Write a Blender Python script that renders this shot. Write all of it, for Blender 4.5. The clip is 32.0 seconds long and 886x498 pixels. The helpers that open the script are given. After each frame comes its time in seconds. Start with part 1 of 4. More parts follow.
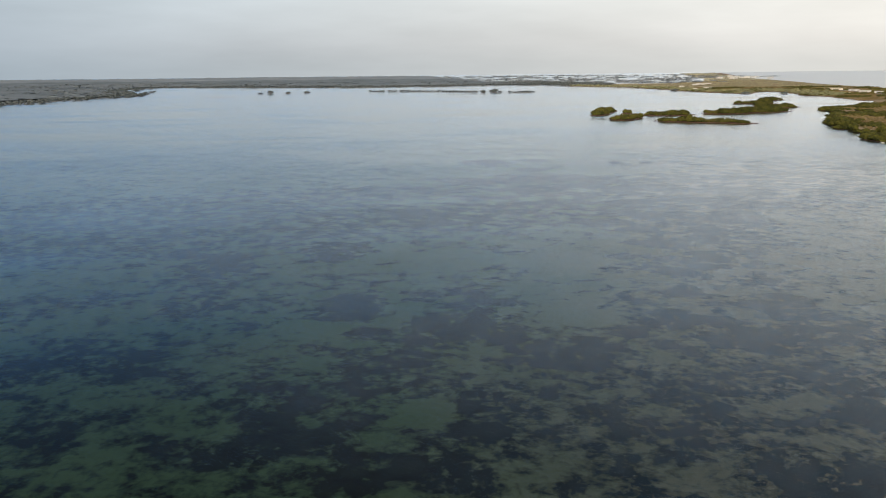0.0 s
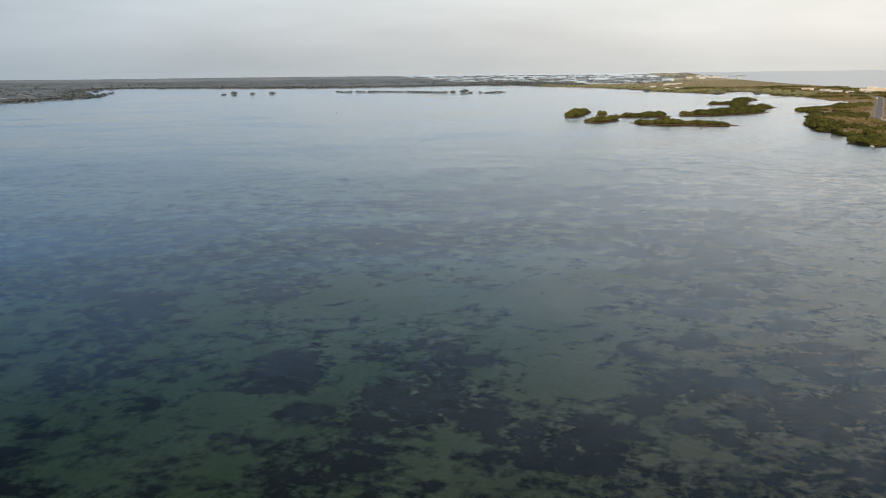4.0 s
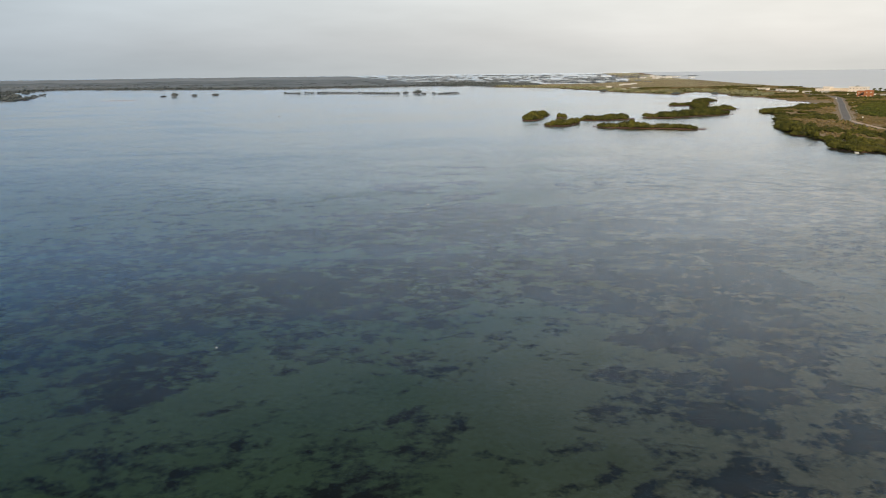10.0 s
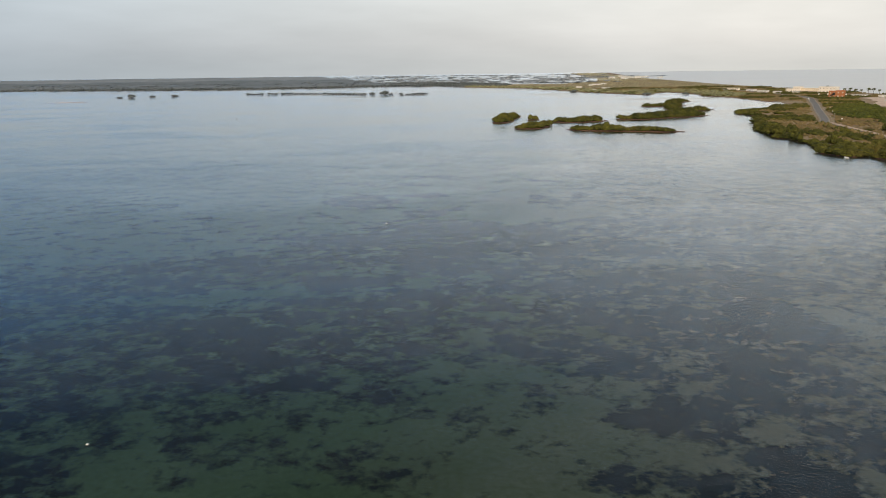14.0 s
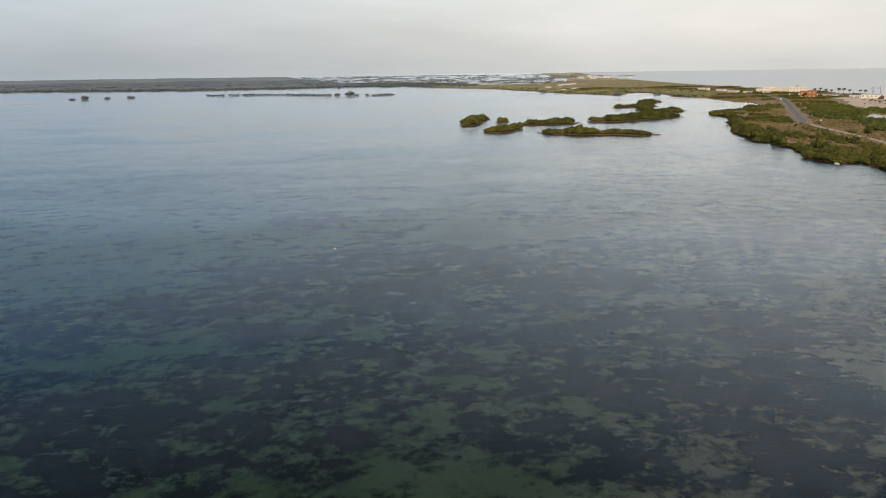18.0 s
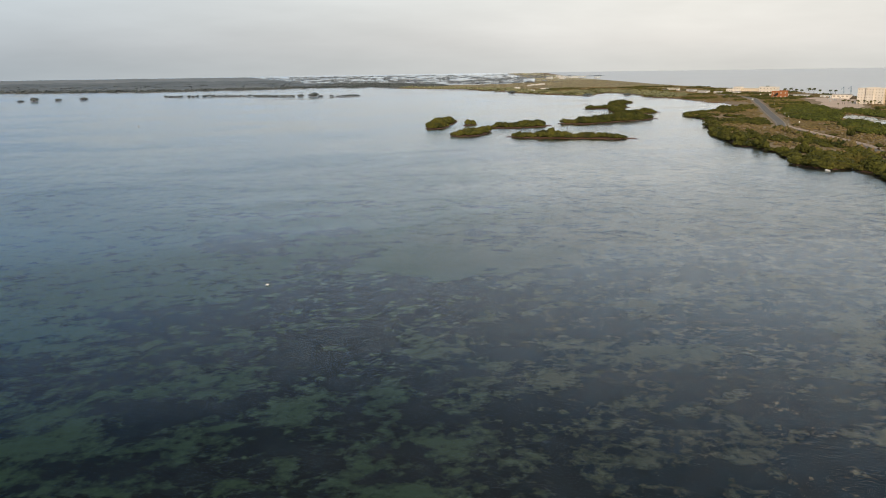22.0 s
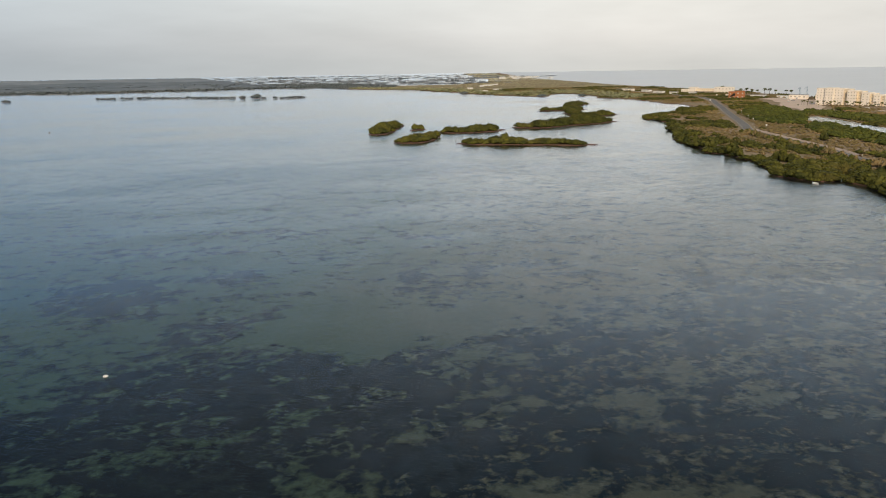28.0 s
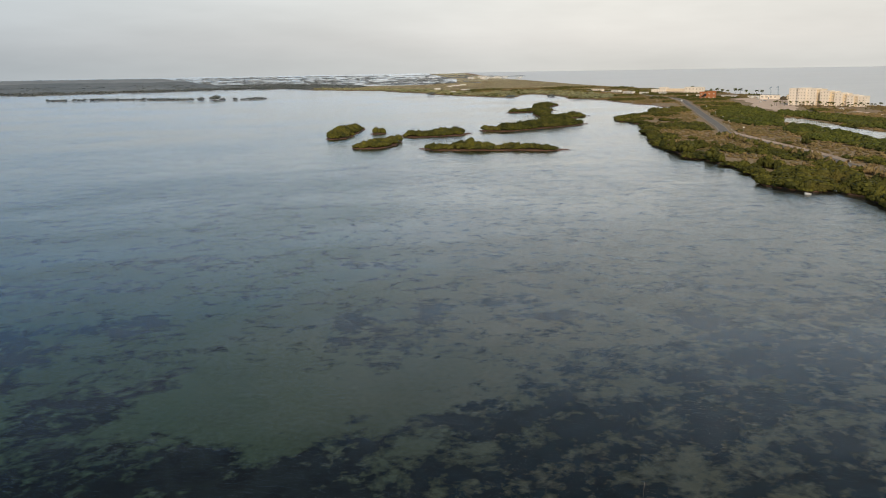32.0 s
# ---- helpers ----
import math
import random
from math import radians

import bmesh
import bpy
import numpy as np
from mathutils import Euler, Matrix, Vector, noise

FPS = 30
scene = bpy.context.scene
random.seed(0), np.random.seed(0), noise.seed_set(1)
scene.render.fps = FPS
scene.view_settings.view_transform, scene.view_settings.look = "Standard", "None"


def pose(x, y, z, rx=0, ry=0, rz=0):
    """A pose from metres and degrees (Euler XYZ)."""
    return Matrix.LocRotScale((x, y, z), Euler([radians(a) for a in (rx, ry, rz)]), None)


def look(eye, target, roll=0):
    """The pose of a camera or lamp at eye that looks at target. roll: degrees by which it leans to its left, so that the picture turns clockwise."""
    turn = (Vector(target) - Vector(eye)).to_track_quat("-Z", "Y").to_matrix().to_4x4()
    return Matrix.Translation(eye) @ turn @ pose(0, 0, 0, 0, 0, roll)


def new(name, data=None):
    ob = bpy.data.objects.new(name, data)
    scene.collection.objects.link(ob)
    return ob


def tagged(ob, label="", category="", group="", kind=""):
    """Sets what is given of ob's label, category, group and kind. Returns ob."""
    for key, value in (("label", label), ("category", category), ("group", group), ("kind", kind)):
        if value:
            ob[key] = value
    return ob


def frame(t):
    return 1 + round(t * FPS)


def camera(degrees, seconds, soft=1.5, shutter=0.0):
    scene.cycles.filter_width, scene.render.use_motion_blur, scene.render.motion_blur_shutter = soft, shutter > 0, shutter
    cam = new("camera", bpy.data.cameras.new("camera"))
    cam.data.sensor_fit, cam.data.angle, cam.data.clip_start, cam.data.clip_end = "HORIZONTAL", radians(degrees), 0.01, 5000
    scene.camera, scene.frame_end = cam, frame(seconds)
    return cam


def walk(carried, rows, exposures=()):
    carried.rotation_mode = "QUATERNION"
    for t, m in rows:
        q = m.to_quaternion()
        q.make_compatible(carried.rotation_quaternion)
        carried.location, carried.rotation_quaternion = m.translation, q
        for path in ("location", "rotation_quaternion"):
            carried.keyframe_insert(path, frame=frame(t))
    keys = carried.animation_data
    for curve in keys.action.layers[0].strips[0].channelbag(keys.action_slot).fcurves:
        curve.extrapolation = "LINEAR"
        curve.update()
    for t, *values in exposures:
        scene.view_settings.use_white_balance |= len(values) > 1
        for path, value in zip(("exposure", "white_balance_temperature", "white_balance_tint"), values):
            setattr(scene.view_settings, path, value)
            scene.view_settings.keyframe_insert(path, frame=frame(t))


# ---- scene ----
cam = camera(62.19, 32.0, soft=1.0)
PATH = [
    (0.0, (0.00, 0.00, 50.00), (-2.69, 388.33, -45.86), -0.607),
    (2.0, (0.84, 17.01, 50.01), (5.74, 405.30, -45.92), -0.623),
    (4.0, (2.12, 34.00, 50.00), (14.69, 422.11, -45.98), -0.639),
    (6.0, (3.85, 50.98, 49.99), (24.14, 438.74, -46.06), -0.655),
    (8.0, (6.02, 67.91, 49.96), (34.08, 455.17, -46.15), -0.670),
    (10.0, (8.62, 84.77, 49.93), (44.49, 471.38, -46.25), -0.686),
    (12.0, (11.66, 101.56, 49.88), (55.36, 487.34, -46.35), -0.702),
    (14.0, (15.13, 118.25, 49.83), (66.68, 503.04, -46.47), -0.718),
    (16.0, (19.03, 134.82, 49.76), (78.43, 518.47, -46.60), -0.734),
    (18.0, (23.37, 151.26, 49.69), (90.60, 533.59, -46.75), -0.749),
    (20.0, (28.13, 167.54, 49.61), (103.17, 548.40, -46.90), -0.765),
    (22.0, (33.31, 183.65, 49.51), (116.14, 562.88, -47.06), -0.781),
    (24.0, (38.92, 199.58, 49.41), (129.48, 577.01, -47.24), -0.797),
    (26.0, (44.96, 215.29, 49.30), (143.19, 590.78, -47.42), -0.812),
    (28.0, (51.41, 230.78, 49.17), (157.25, 604.18, -47.61), -0.828),
    (30.0, (58.28, 246.02, 49.04), (171.65, 617.19, -47.82), -0.844),
    (32.0, (65.56, 261.00, 48.90), (186.38, 629.79, -48.04), -0.860),
]
walk(cam, [(t, look(eye, target, roll)) for t, eye, target, roll in PATH], [(0, 0.13), (10, 0.06), (24, 0.03), (32, 0.0)])

# ---------------------------------------------------------------- sky and sun
SUN_AZ, SUN_EL = radians(205), radians(28)      # compass angle from +y towards +x; behind the flight
sun_way = Vector((math.sin(SUN_AZ) * math.cos(SUN_EL), math.cos(SUN_AZ) * math.cos(SUN_EL), math.sin(SUN_EL)))
world = bpy.data.worlds.new("hazy_sky")
scene.world = world
world.use_nodes = True
wn, wl = world.node_tree.nodes, world.node_tree.links
wn.clear()


def wnode(kind, **values):
    n = wn.new(kind)
    for k, v in values.items():
        n.inputs[k.replace("_", " ")].default_value = v
    return n


w_out, w_bg = wn.new("ShaderNodeOutputWorld"), wn.new("ShaderNodeBackground")
w_bg.inputs["Strength"].default_value = 0.14
w_sky = wn.new("ShaderNodeTexSky")
w_sky.sky_type, w_sky.sun_disc = "NISHITA", False
w_sky.sun_elevation, w_sky.sun_rotation = SUN_EL, SUN_AZ
w_sky.air_density, w_sky.dust_density = 1.5, 4.0
w_tc, w_sep = wn.new("ShaderNodeTexCoord"), wn.new("ShaderNodeSeparateXYZ")
wl.new(w_tc.outputs["Generated"], w_sep.inputs[0])
# cloud deck: brightness by height above the horizon
ramp = wn.new("ShaderNodeValToRGB")
# the edge of the clear part lies higher towards +x
w_up = wn.new("ShaderNodeMapRange")
for key, v in (("From Min", 0.15), ("From Max", 0.42), ("To Min", 0.0), ("To Max", -0.05)):
    w_up.inputs[key].default_value = v
wl.new(w_sep.outputs["Z"], w_up.inputs["Value"])
w_tilt = wn.new("ShaderNodeMath")
w_tilt.operation = "MULTIPLY_ADD"
wl.new(w_up.outputs[0], w_tilt.inputs[0])
wl.new(w_sep.outputs["X"], w_tilt.inputs[1])
wl.new(w_sep.outputs["Z"], w_tilt.inputs[2])
wl.new(w_tilt.outputs[0], ramp.inputs[0])
ramp.color_ramp.elements[0].position = 0.0
ramp.color_ramp.elements[0].color = (4.55, 4.65, 4.65, 1)
ramp.color_ramp.elements[1].position = 1.0
ramp.color_ramp.elements[1].color = (0.85, 0.95, 1.05, 1)
for pos, col in ((0.03, (5.1, 5.12, 5.1, 1)), (0.09, (5.7, 5.8, 5.8, 1)), (0.17, (6.7, 7.1, 7.4, 1)), (0.28, (2.6, 4.2, 6.3, 1)), (0.35, (1.15, 1.75, 2.5, 1)), (0.42, (0.90, 0.98, 1.03, 1)), (0.52, (0.72, 0.71, 0.67, 1))):
    e = ramp.color_ramp.elements.new(pos)
    e.color = col
# the cooler, darker side of the sky towards -x
side = wn.new("ShaderNodeMapRange")
side.inputs["From Min"].default_value, side.inputs["From Max"].default_value = -0.6, 0.5
wl.new(w_sep.outputs["X"], side.inputs["Value"])
tint = wn.new("ShaderNodeMix")
tint.data_type = "RGBA"
tint.inputs["A"].default_value, tint.inputs["B"].default_value = (0.53, 0.63, 0.73, 1), (1.13, 1.09, 1.03, 1)
wl.new(side.outputs[0], tint.inputs["Factor"])
deck = wn.new("ShaderNodeMix")
deck.data_type, deck.blend_type = "RGBA", "MULTIPLY"
deck.inputs["Factor"].default_value = 1.0
wl.new(ramp.outputs[0], deck.inputs["A"])
wl.new(tint.outputs["Result"], deck.inputs["B"])
# higher up the deck is thinner towards -x and brighter towards +x
high = wn.new("ShaderNodeMapRange")
high.inputs["From Min"].default_value, high.inputs["From Max"].default_value = 0.09, 0.18
wl.new(w_sep.outputs["Z"], high.inputs["Value"])
slope = wn.new("ShaderNodeMapRange")
for key, v in (("From Min", -0.5), ("From Max", 0.6)):
    slope.inputs[key].default_value = v
wl.new(w_sep.outputs["X"], slope.inputs["Value"])
thin = wn.new("ShaderNodeMix")
thin.data_type = "RGBA"
thin.inputs["A"].default_value, thin.inputs["B"].default_value = (0.54, 0.83, 1.12, 1), (1.60, 1.53, 1.46, 1)
wl.new(slope.outputs[0], thin.inputs["Factor"])
lean = wn.new("ShaderNodeMix")
lean.data_type = "RGBA"
lean.inputs["A"].default_value = (1, 1, 1, 1)
wl.new(high.outputs[0], lean.inputs["Factor"])
wl.new(thin.outputs["Result"], lean.inputs["B"])
deck2 = wn.new("ShaderNodeVectorMath")
deck2.operation = "MULTIPLY"
wl.new(deck.outputs["Result"], deck2.inputs[0])
wl.new(lean.outputs["Result"], deck2.inputs[1])
# long faint streaks of cloud
w_map = wn.new("ShaderNodeMapping")
w_map.inputs["Scale"].default_value = (1.3, 1.3, 7)
w_map.inputs["Rotation"].default_value = (0, radians(-3), 0)
wl.new(w_tc.outputs["Generated"], w_map.inputs[0])
w_noise = wnode("ShaderNodeTexNoise", Scale=1.7, Detail=5.0, Roughness=0.55)
wl.new(w_map.outputs[0], w_noise.inputs["Vector"])
w_lift = wn.new("ShaderNodeMapRange")
w_lift.inputs["From Min"].default_value, w_lift.inputs["From Max"].default_value = 0.3, 0.7
w_lift.inputs["To Min"].default_value, w_lift.inputs["To Max"].default_value = 0.89, 1.12
wl.new(w_noise.outputs["Fac"], w_lift.inputs["Value"])
streak = wn.new("ShaderNodeVectorMath")
streak.operation = "SCALE"
wl.new(deck2.outputs[0], streak.inputs[0])
wl.new(w_lift.outputs[0], streak.inputs["Scale"])
both = wn.new("ShaderNodeMix")
both.data_type = "RGBA"
both.inputs["Factor"].default_value = 0.93
wl.new(w_sky.outputs[0], both.inputs["A"])
wl.new(streak.outputs[0], both.inputs["B"])
wl.new(both.outputs["Result"], w_bg.inputs["Color"])
wl.new(w_bg.outputs[0], w_out.inputs[0])

sun = new("sun", bpy.data.lights.new("sun", "SUN"))
sun.data.energy, sun.data.angle, sun.data.color = 3.0, radians(10), (1.0, 0.83, 0.62)
sun.matrix_world = look(sun_way * 500, (0, 0, 0))


# ---------------------------------------------------------------- materials
class Mat:
    """A node material with short ways to add nodes."""

    def __init__(self, name, rough=0.9, metal=0.0):
        self.m = bpy.data.materials.new(name)
        self.m.use_nodes = True
        self.n, self.l = self.m.node_tree.nodes, self.m.node_tree.links
        self.b = self.n["Principled BSDF"]
        self.b.inputs["Roughness"].default_value, self.b.inputs["Metallic"].default_value = rough, metal
        self.b.inputs["Specular IOR Level"].default_value = 0.25
        self.geo = self.n.new("ShaderNodeNewGeometry")

    def noise(self, scale, detail=4.0, rough=0.55, stretch=None, turn=0.0, warp=0.0):
        n = self.n.new("ShaderNodeTexNoise")
        n.inputs["Scale"].default_value, n.inputs["Detail"].default_value, n.inputs["Roughness"].default_value = scale, detail, rough
        n.inputs["Distortion"].default_value = warp
        src = self.geo.outputs["Position"]
        if stretch:
            mp = self.n.new("ShaderNodeMapping")
            mp.inputs["Scale"].default_value, mp.inputs["Rotation"].default_value = stretch, (0, 0, radians(turn))
            self.l.new(src, mp.inputs[0])
            src = mp.outputs[0]
        self.l.new(src, n.inputs["Vector"])
        return n.outputs["Fac"]

    def span(self, value, a, b, lo=0.0, hi=1.0):
        r = self.n.new("ShaderNodeMapRange")
        for k, v in (("From Min", a), ("From Max", b), ("To Min", lo), ("To Max", hi)):
            r.inputs[k].default_value = v
        self.l.new(value, r.inputs["Value"])
        return r.outputs[0]

    def math(self, op, a, b):
        r = self.n.new("ShaderNodeMath")
        r.operation = op
        for i, v in enumerate((a, b)):
            if isinstance(v, (int, float)):
                r.inputs[i].default_value = v
            else:
                self.l.new(v, r.inputs[i])
        return r.outputs[0]

    def mix(self, fac, a, b, blend="MIX"):
        x = self.n.new("ShaderNodeMix")
        x.data_type, x.blend_type = "RGBA", blend
        for key, v in (("Factor", fac), ("A", a), ("B", b)):
            if isinstance(v, tuple):
                x.inputs[key].default_value = (*v, 1)
            elif isinstance(v, (int, float)):
                x.inputs[key].default_value = v
            else:
                self.l.new(v, x.inputs[key])
        return x.outputs["Result"]

    def color(self, c):
        if isinstance(c, tuple):
            self.b.inputs["Base Color"].default_value = (*c, 1)
        else:
            self.l.new(c, self.b.inputs["Base Color"])
        return self

    def bump(self, height, strength=0.4, dist=0.05):
        bp = self.n.new("ShaderNodeBump")
        bp.inputs["Strength"].default_value, bp.inputs["Distance"].default_value = strength, dist
        self.l.new(height, bp.inputs["Height"])
        self.l.new(bp.outputs[0], self.b.inputs["Normal"])
        return self

    def random(self):
        return self.n.new("ShaderNodeObjectInfo").outputs["Random"]

    def island(self):
        return self.geo.outputs["Random Per Island"]


def plain(name, a, b, scale, rough=0.85, fine=None, metal=0.0):
    """Two tones blended by noise at two scales."""
    m = Mat(name, rough, metal)
    c = m.mix(m.span(m.noise(scale), 0.35, 0.65), a, b)
    c = m.mix(0.35, c, m.mix(m.noise(scale * (fine or 12)), (0.2, 0.2, 0.2), (0.8, 0.8, 0.8)), "OVERLAY")
    return m.color(c).bump(m.noise(scale * (fine or 12)), 0.25).m


def water_material():
    m = Mat("lagoon_water")
    m.n.remove(m.b)
    out = m.n["Material Output"]
    # calmer lanes between rougher ones
    lanes = m.span(m.noise(0.011, 5, 0.62, (0.55, 1.5, 1), 10, 0.8), 0.38, 0.62)

    # wind ripples: short across the wind, long along their crests
    def turned(angle, size):
        mp = m.n.new("ShaderNodeMapping")
        mp.vector_type = "TEXTURE"
        mp.inputs["Rotation"].default_value, mp.inputs["Scale"].default_value = (0, 0, radians(angle)), size
        m.l.new(m.geo.outputs["Position"], mp.inputs[0])
        return mp.outputs[0]

    def ripple(angle, size, detail):
        n = m.n.new("ShaderNodeTexNoise")
        n.inputs["Scale"].default_value, n.inputs["Detail"].default_value = 1.0, detail
        m.l.new(turned(angle, size), n.inputs["Vector"])
        return n.outputs["Fac"]

    crest = m.n.new("ShaderNodeTexWave")
    crest.bands_direction = "Y"
    for key, v in (("Scale", 0.40), ("Distortion", 5.0), ("Detail", 1.0), ("Detail Scale", 1.4)):
        crest.inputs[key].default_value = v
    m.l.new(turned(-36, (2.2, 1, 1)), crest.inputs["Vector"])
    h = m.math("ADD", m.math("MULTIPLY", ripple(-40, (0.44, 0.22, 1), 1), 0.9), m.math("MULTIPLY", ripple(-30, (1.15, 0.5, 1), 1), 0.7))
    h = m.math("ADD", h, m.math("MULTIPLY", ripple(-20, (5.5, 1.8, 1), 1), 0.4))
    h = m.math("ADD", h, m.math("MULTIPLY", crest.outputs["Fac"], 0.14))
    bp = m.n.new("ShaderNodeBump")
    bp.inputs["Distance"].default_value = 0.062
    # calmer in the lee of the islets and the spit
    axis = m.n.new("ShaderNodeSeparateXYZ")
    m.l.new(m.geo.outputs["Position"], axis.inputs[0])
    lee = m.span(axis.outputs["Y"], 380, 640, 1.0, 0.45)
    m.l.new(m.math("MULTIPLY", lee, m.span(lanes, 0, 1, 0.6, 1.1)), bp.inputs["Strength"])
    m.l.new(h, bp.inputs["Height"])
    fr = m.n.new("ShaderNodeFresnel")
    fr.inputs["IOR"].default_value = 1.33
    m.l.new(bp.outputs[0], fr.inputs["Normal"])
    gl = m.n.new("ShaderNodeBsdfGlossy")
    gl.inputs["Color"].default_value = (0.97, 0.97, 0.97, 1)
    m.l.new(m.span(lanes, 0, 1, 0.10, 0.24), gl.inputs["Roughness"])
    m.l.new(bp.outputs[0], gl.inputs["Normal"])
    tr = m.n.new("ShaderNodeBsdfTransparent")
    tr.inputs["Color"].default_value = (0.86, 0.93, 0.85, 1)
    mx = m.n.new("ShaderNodeMixShader")
    m.l.new(fr.outputs[0], mx.inputs[0])
    m.l.new(tr.outputs[0], mx.inputs[1])
    m.l.new(gl.outputs[0], mx.inputs[2])
    m.l.new(mx.outputs[0], out.inputs["Surface"])
    return m.m


def sea_material():
    """Open sea: choppy, darker and duller than the sheltered lagoon."""
    m = Mat("haze_painted_sea", 0.3)
    m.b.inputs["Specular IOR Level"].default_value = 0.5
    # pale grey base: haze over the sea put into its colour
    c = m.mix(m.span(m.noise(0.004, 5, 0.6, (0.5, 2.2, 1)), 0.35, 0.65), (0.41, 0.40, 0.385), (0.45, 0.435, 0.42))
    return m.color(c).bump(m.noise(0.25, 4), 0.6, 0.5).m


def seabed_material():
    m = Mat("seabed_sand", 1.0)
    # green silt on the deep side, warm bare sand on the side of the spit
    axis = m.n.new("ShaderNodeSeparateXYZ")
    m.l.new(m.geo.outputs["Position"], axis.inputs[0])
    across = m.math("SUBTRACT", axis.outputs["X"], m.math("MULTIPLY", axis.outputs["Y"], 0.27))
    side = m.span(m.math("ADD", across, m.span(m.noise(0.014, 3), 0.3, 0.7, -16, 16)), -38, 14)
    sand = m.mix(side, (0.40, 0.52, 0.275), (0.82, 0.67, 0.52))
    sand = m.mix(m.span(m.noise(0.05, 4), 0.35, 0.65), sand, m.mix(1.0, sand, (0.78, 0.82, 0.78), "MULTIPLY"))
    sand = m.mix(m.span(m.noise(0.9, 4), 0.3, 0.7), sand, m.mix(1.0, sand, (0.75, 0.75, 0.7), "MULTIPLY"))
    # seagrass: its cover over the bed is an attribute of the mesh; noise breaks it up into tufts
    cover = m.n.new("ShaderNodeAttribute")
    cover.attribute_name = "grass_cover"
    tuft = m.noise(0.17, 6, 0.62, (0.85, 1.1, 1), 15, 0.3)
    small = m.noise(0.5, 5, 0.65)
    broken = m.math("ADD", m.math("MULTIPLY", tuft, 4.0), m.math("MULTIPLY", small, 2.8))
    grass = m.span(m.math("ADD", broken, m.math("MULTIPLY", cover.outputs["Fac"], 1.3)), 3.54, 4.30)
    dark = m.mix(m.span(m.noise(0.3, 4), 0.35, 0.65), (0.029, 0.031, 0.028), (0.056, 0.057, 0.048))
    # towards the spit the sky's blue reflection is painted into the seagrass
    dark = m.mix(side, m.mix(1.0, dark, (1.05, 1.05, 0.95), "MULTIPLY"), m.mix(1.0, dark, (0.42, 1.2, 2.5), "MULTIPLY"))
    return m.color(m.mix(grass, sand, dark)).m


def soil_material():
    m = Mat("dry_scrub_soil", 1.0)
    c = m.mix(m.span(m.noise(0.03, 5), 0.38, 0.62), (0.40, 0.295, 0.20), (0.31, 0.25, 0.145))
    c = m.mix(m.span(m.noise(0.012, 4), 0.52, 0.66), c, (0.33, 0.25, 0.17))
    c = m.mix(m.span(m.noise(0.5, 5), 0.35, 0.7, 0, 0.45), c, (0.08, 0.068, 0.032))
    return m.color(c).bump(m.noise(0.8, 5), 0.5, 0.3).m


def leaf_material(name, dark, light, dry, vary=(1.7, 1.65, 1.35)):
    m = Mat(name, 0.75)
    c = m.mix(m.span(m.noise(0.16, 3), 0.3, 0.7), dark, light)
    c = m.mix(m.span(m.noise(0.035, 3), 0.55, 0.72, 0, 0.7), c, dry)
    c = m.mix(m.span(m.noise(0.004, 4), 0.35, 0.65), c, m.mix(1.0, c, (0.70, 0.75, 0.78), "MULTIPLY"))
    c = m.mix(m.span(m.noise(0.02, 5), 0.4, 0.62), c, m.mix(1.0, c, (0.78, 0.82, 0.82), "MULTIPLY"))
    c = m.mix(m.island(), c, m.mix(1.0, c, vary, "MULTIPLY"))
    m.color(c)
    return m.m


WATER, SEA, SEABED, SOIL = water_material(), sea_material(), seabed_material(), soil_material()
LEAF = leaf_material("mangrove_leaf", (0.028, 0.034, 0.008), (0.128, 0.120, 0.021), (0.16, 0.125, 0.035))
# far and bar leaves: haze painted in as a pale grey-blue tone
FAR_LEAF = leaf_material("haze_painted_far_leaf", (0.195, 0.218, 0.240), (0.220, 0.242, 0.260), (0.245, 0.258, 0.268), (1.25, 1.25, 1.25))
BAR_LEAF = leaf_material("haze_painted_bar_leaf", (0.140, 0.155, 0.158), (0.155, 0.168, 0.166), (0.175, 0.18, 0.172), (1.3, 1.3, 1.25))
LUSH_LEAF = leaf_material("young_mangrove_leaf", (0.045, 0.058, 0.012), (0.110, 0.115, 0.020), (0.13, 0.11, 0.027))
SCRUB = leaf_material("dry_scrub_leaf", (0.235, 0.160, 0.086), (0.180, 0.142, 0.060), (0.34, 0.24, 0.15))
# far soil, greyed by haze put into its colour
FAR_SOIL = plain("haze_painted_soil", (0.26, 0.262, 0.258), (0.23, 0.238, 0.24), 0.02, 1.0)
# farthest leaf: thicker haze painted into the colour
PALE_LEAF = leaf_material("haze_painted_pale_leaf", (0.300, 0.325, 0.350), (0.330, 0.350, 0.370), (0.35, 0.362, 0.375), (1.15, 1.15, 1.15))
MUD = plain("brown_mud", (0.17, 0.095, 0.062), (0.10, 0.060, 0.042), 0.3, 0.8)
BARK = plain("grey_brown_bark", (0.10, 0.075, 0.055), (0.06, 0.045, 0.035), 2.0, 0.95)
SAND = plain("pale_sand", (0.72, 0.58, 0.48), (0.62, 0.50, 0.41), 0.08, 1.0)
ASPHALT = plain("worn_asphalt", (0.17, 0.165, 0.165), (0.22, 0.21, 0.20), 0.15, 0.9)
SHOULDER = plain("limestone_shoulder", (0.40, 0.36, 0.31), (0.30, 0.27, 0.23), 0.4, 1.0)
CREAM = plain("cream_render", (0.88, 0.80, 0.70), (0.83, 0.745, 0.64), 0.15, 0.85)
TAN = plain("tan_render", (0.80, 0.67, 0.48), (0.74, 0.61, 0.44), 0.15, 0.85)
ORANGE = plain("orange_render", (0.42, 0.16, 0.065), (0.37, 0.15, 0.07), 0.3, 0.85)
WHITE = plain("white_paint", (0.78, 0.77, 0.74), (0.70, 0.69, 0.66), 0.5, 0.6)
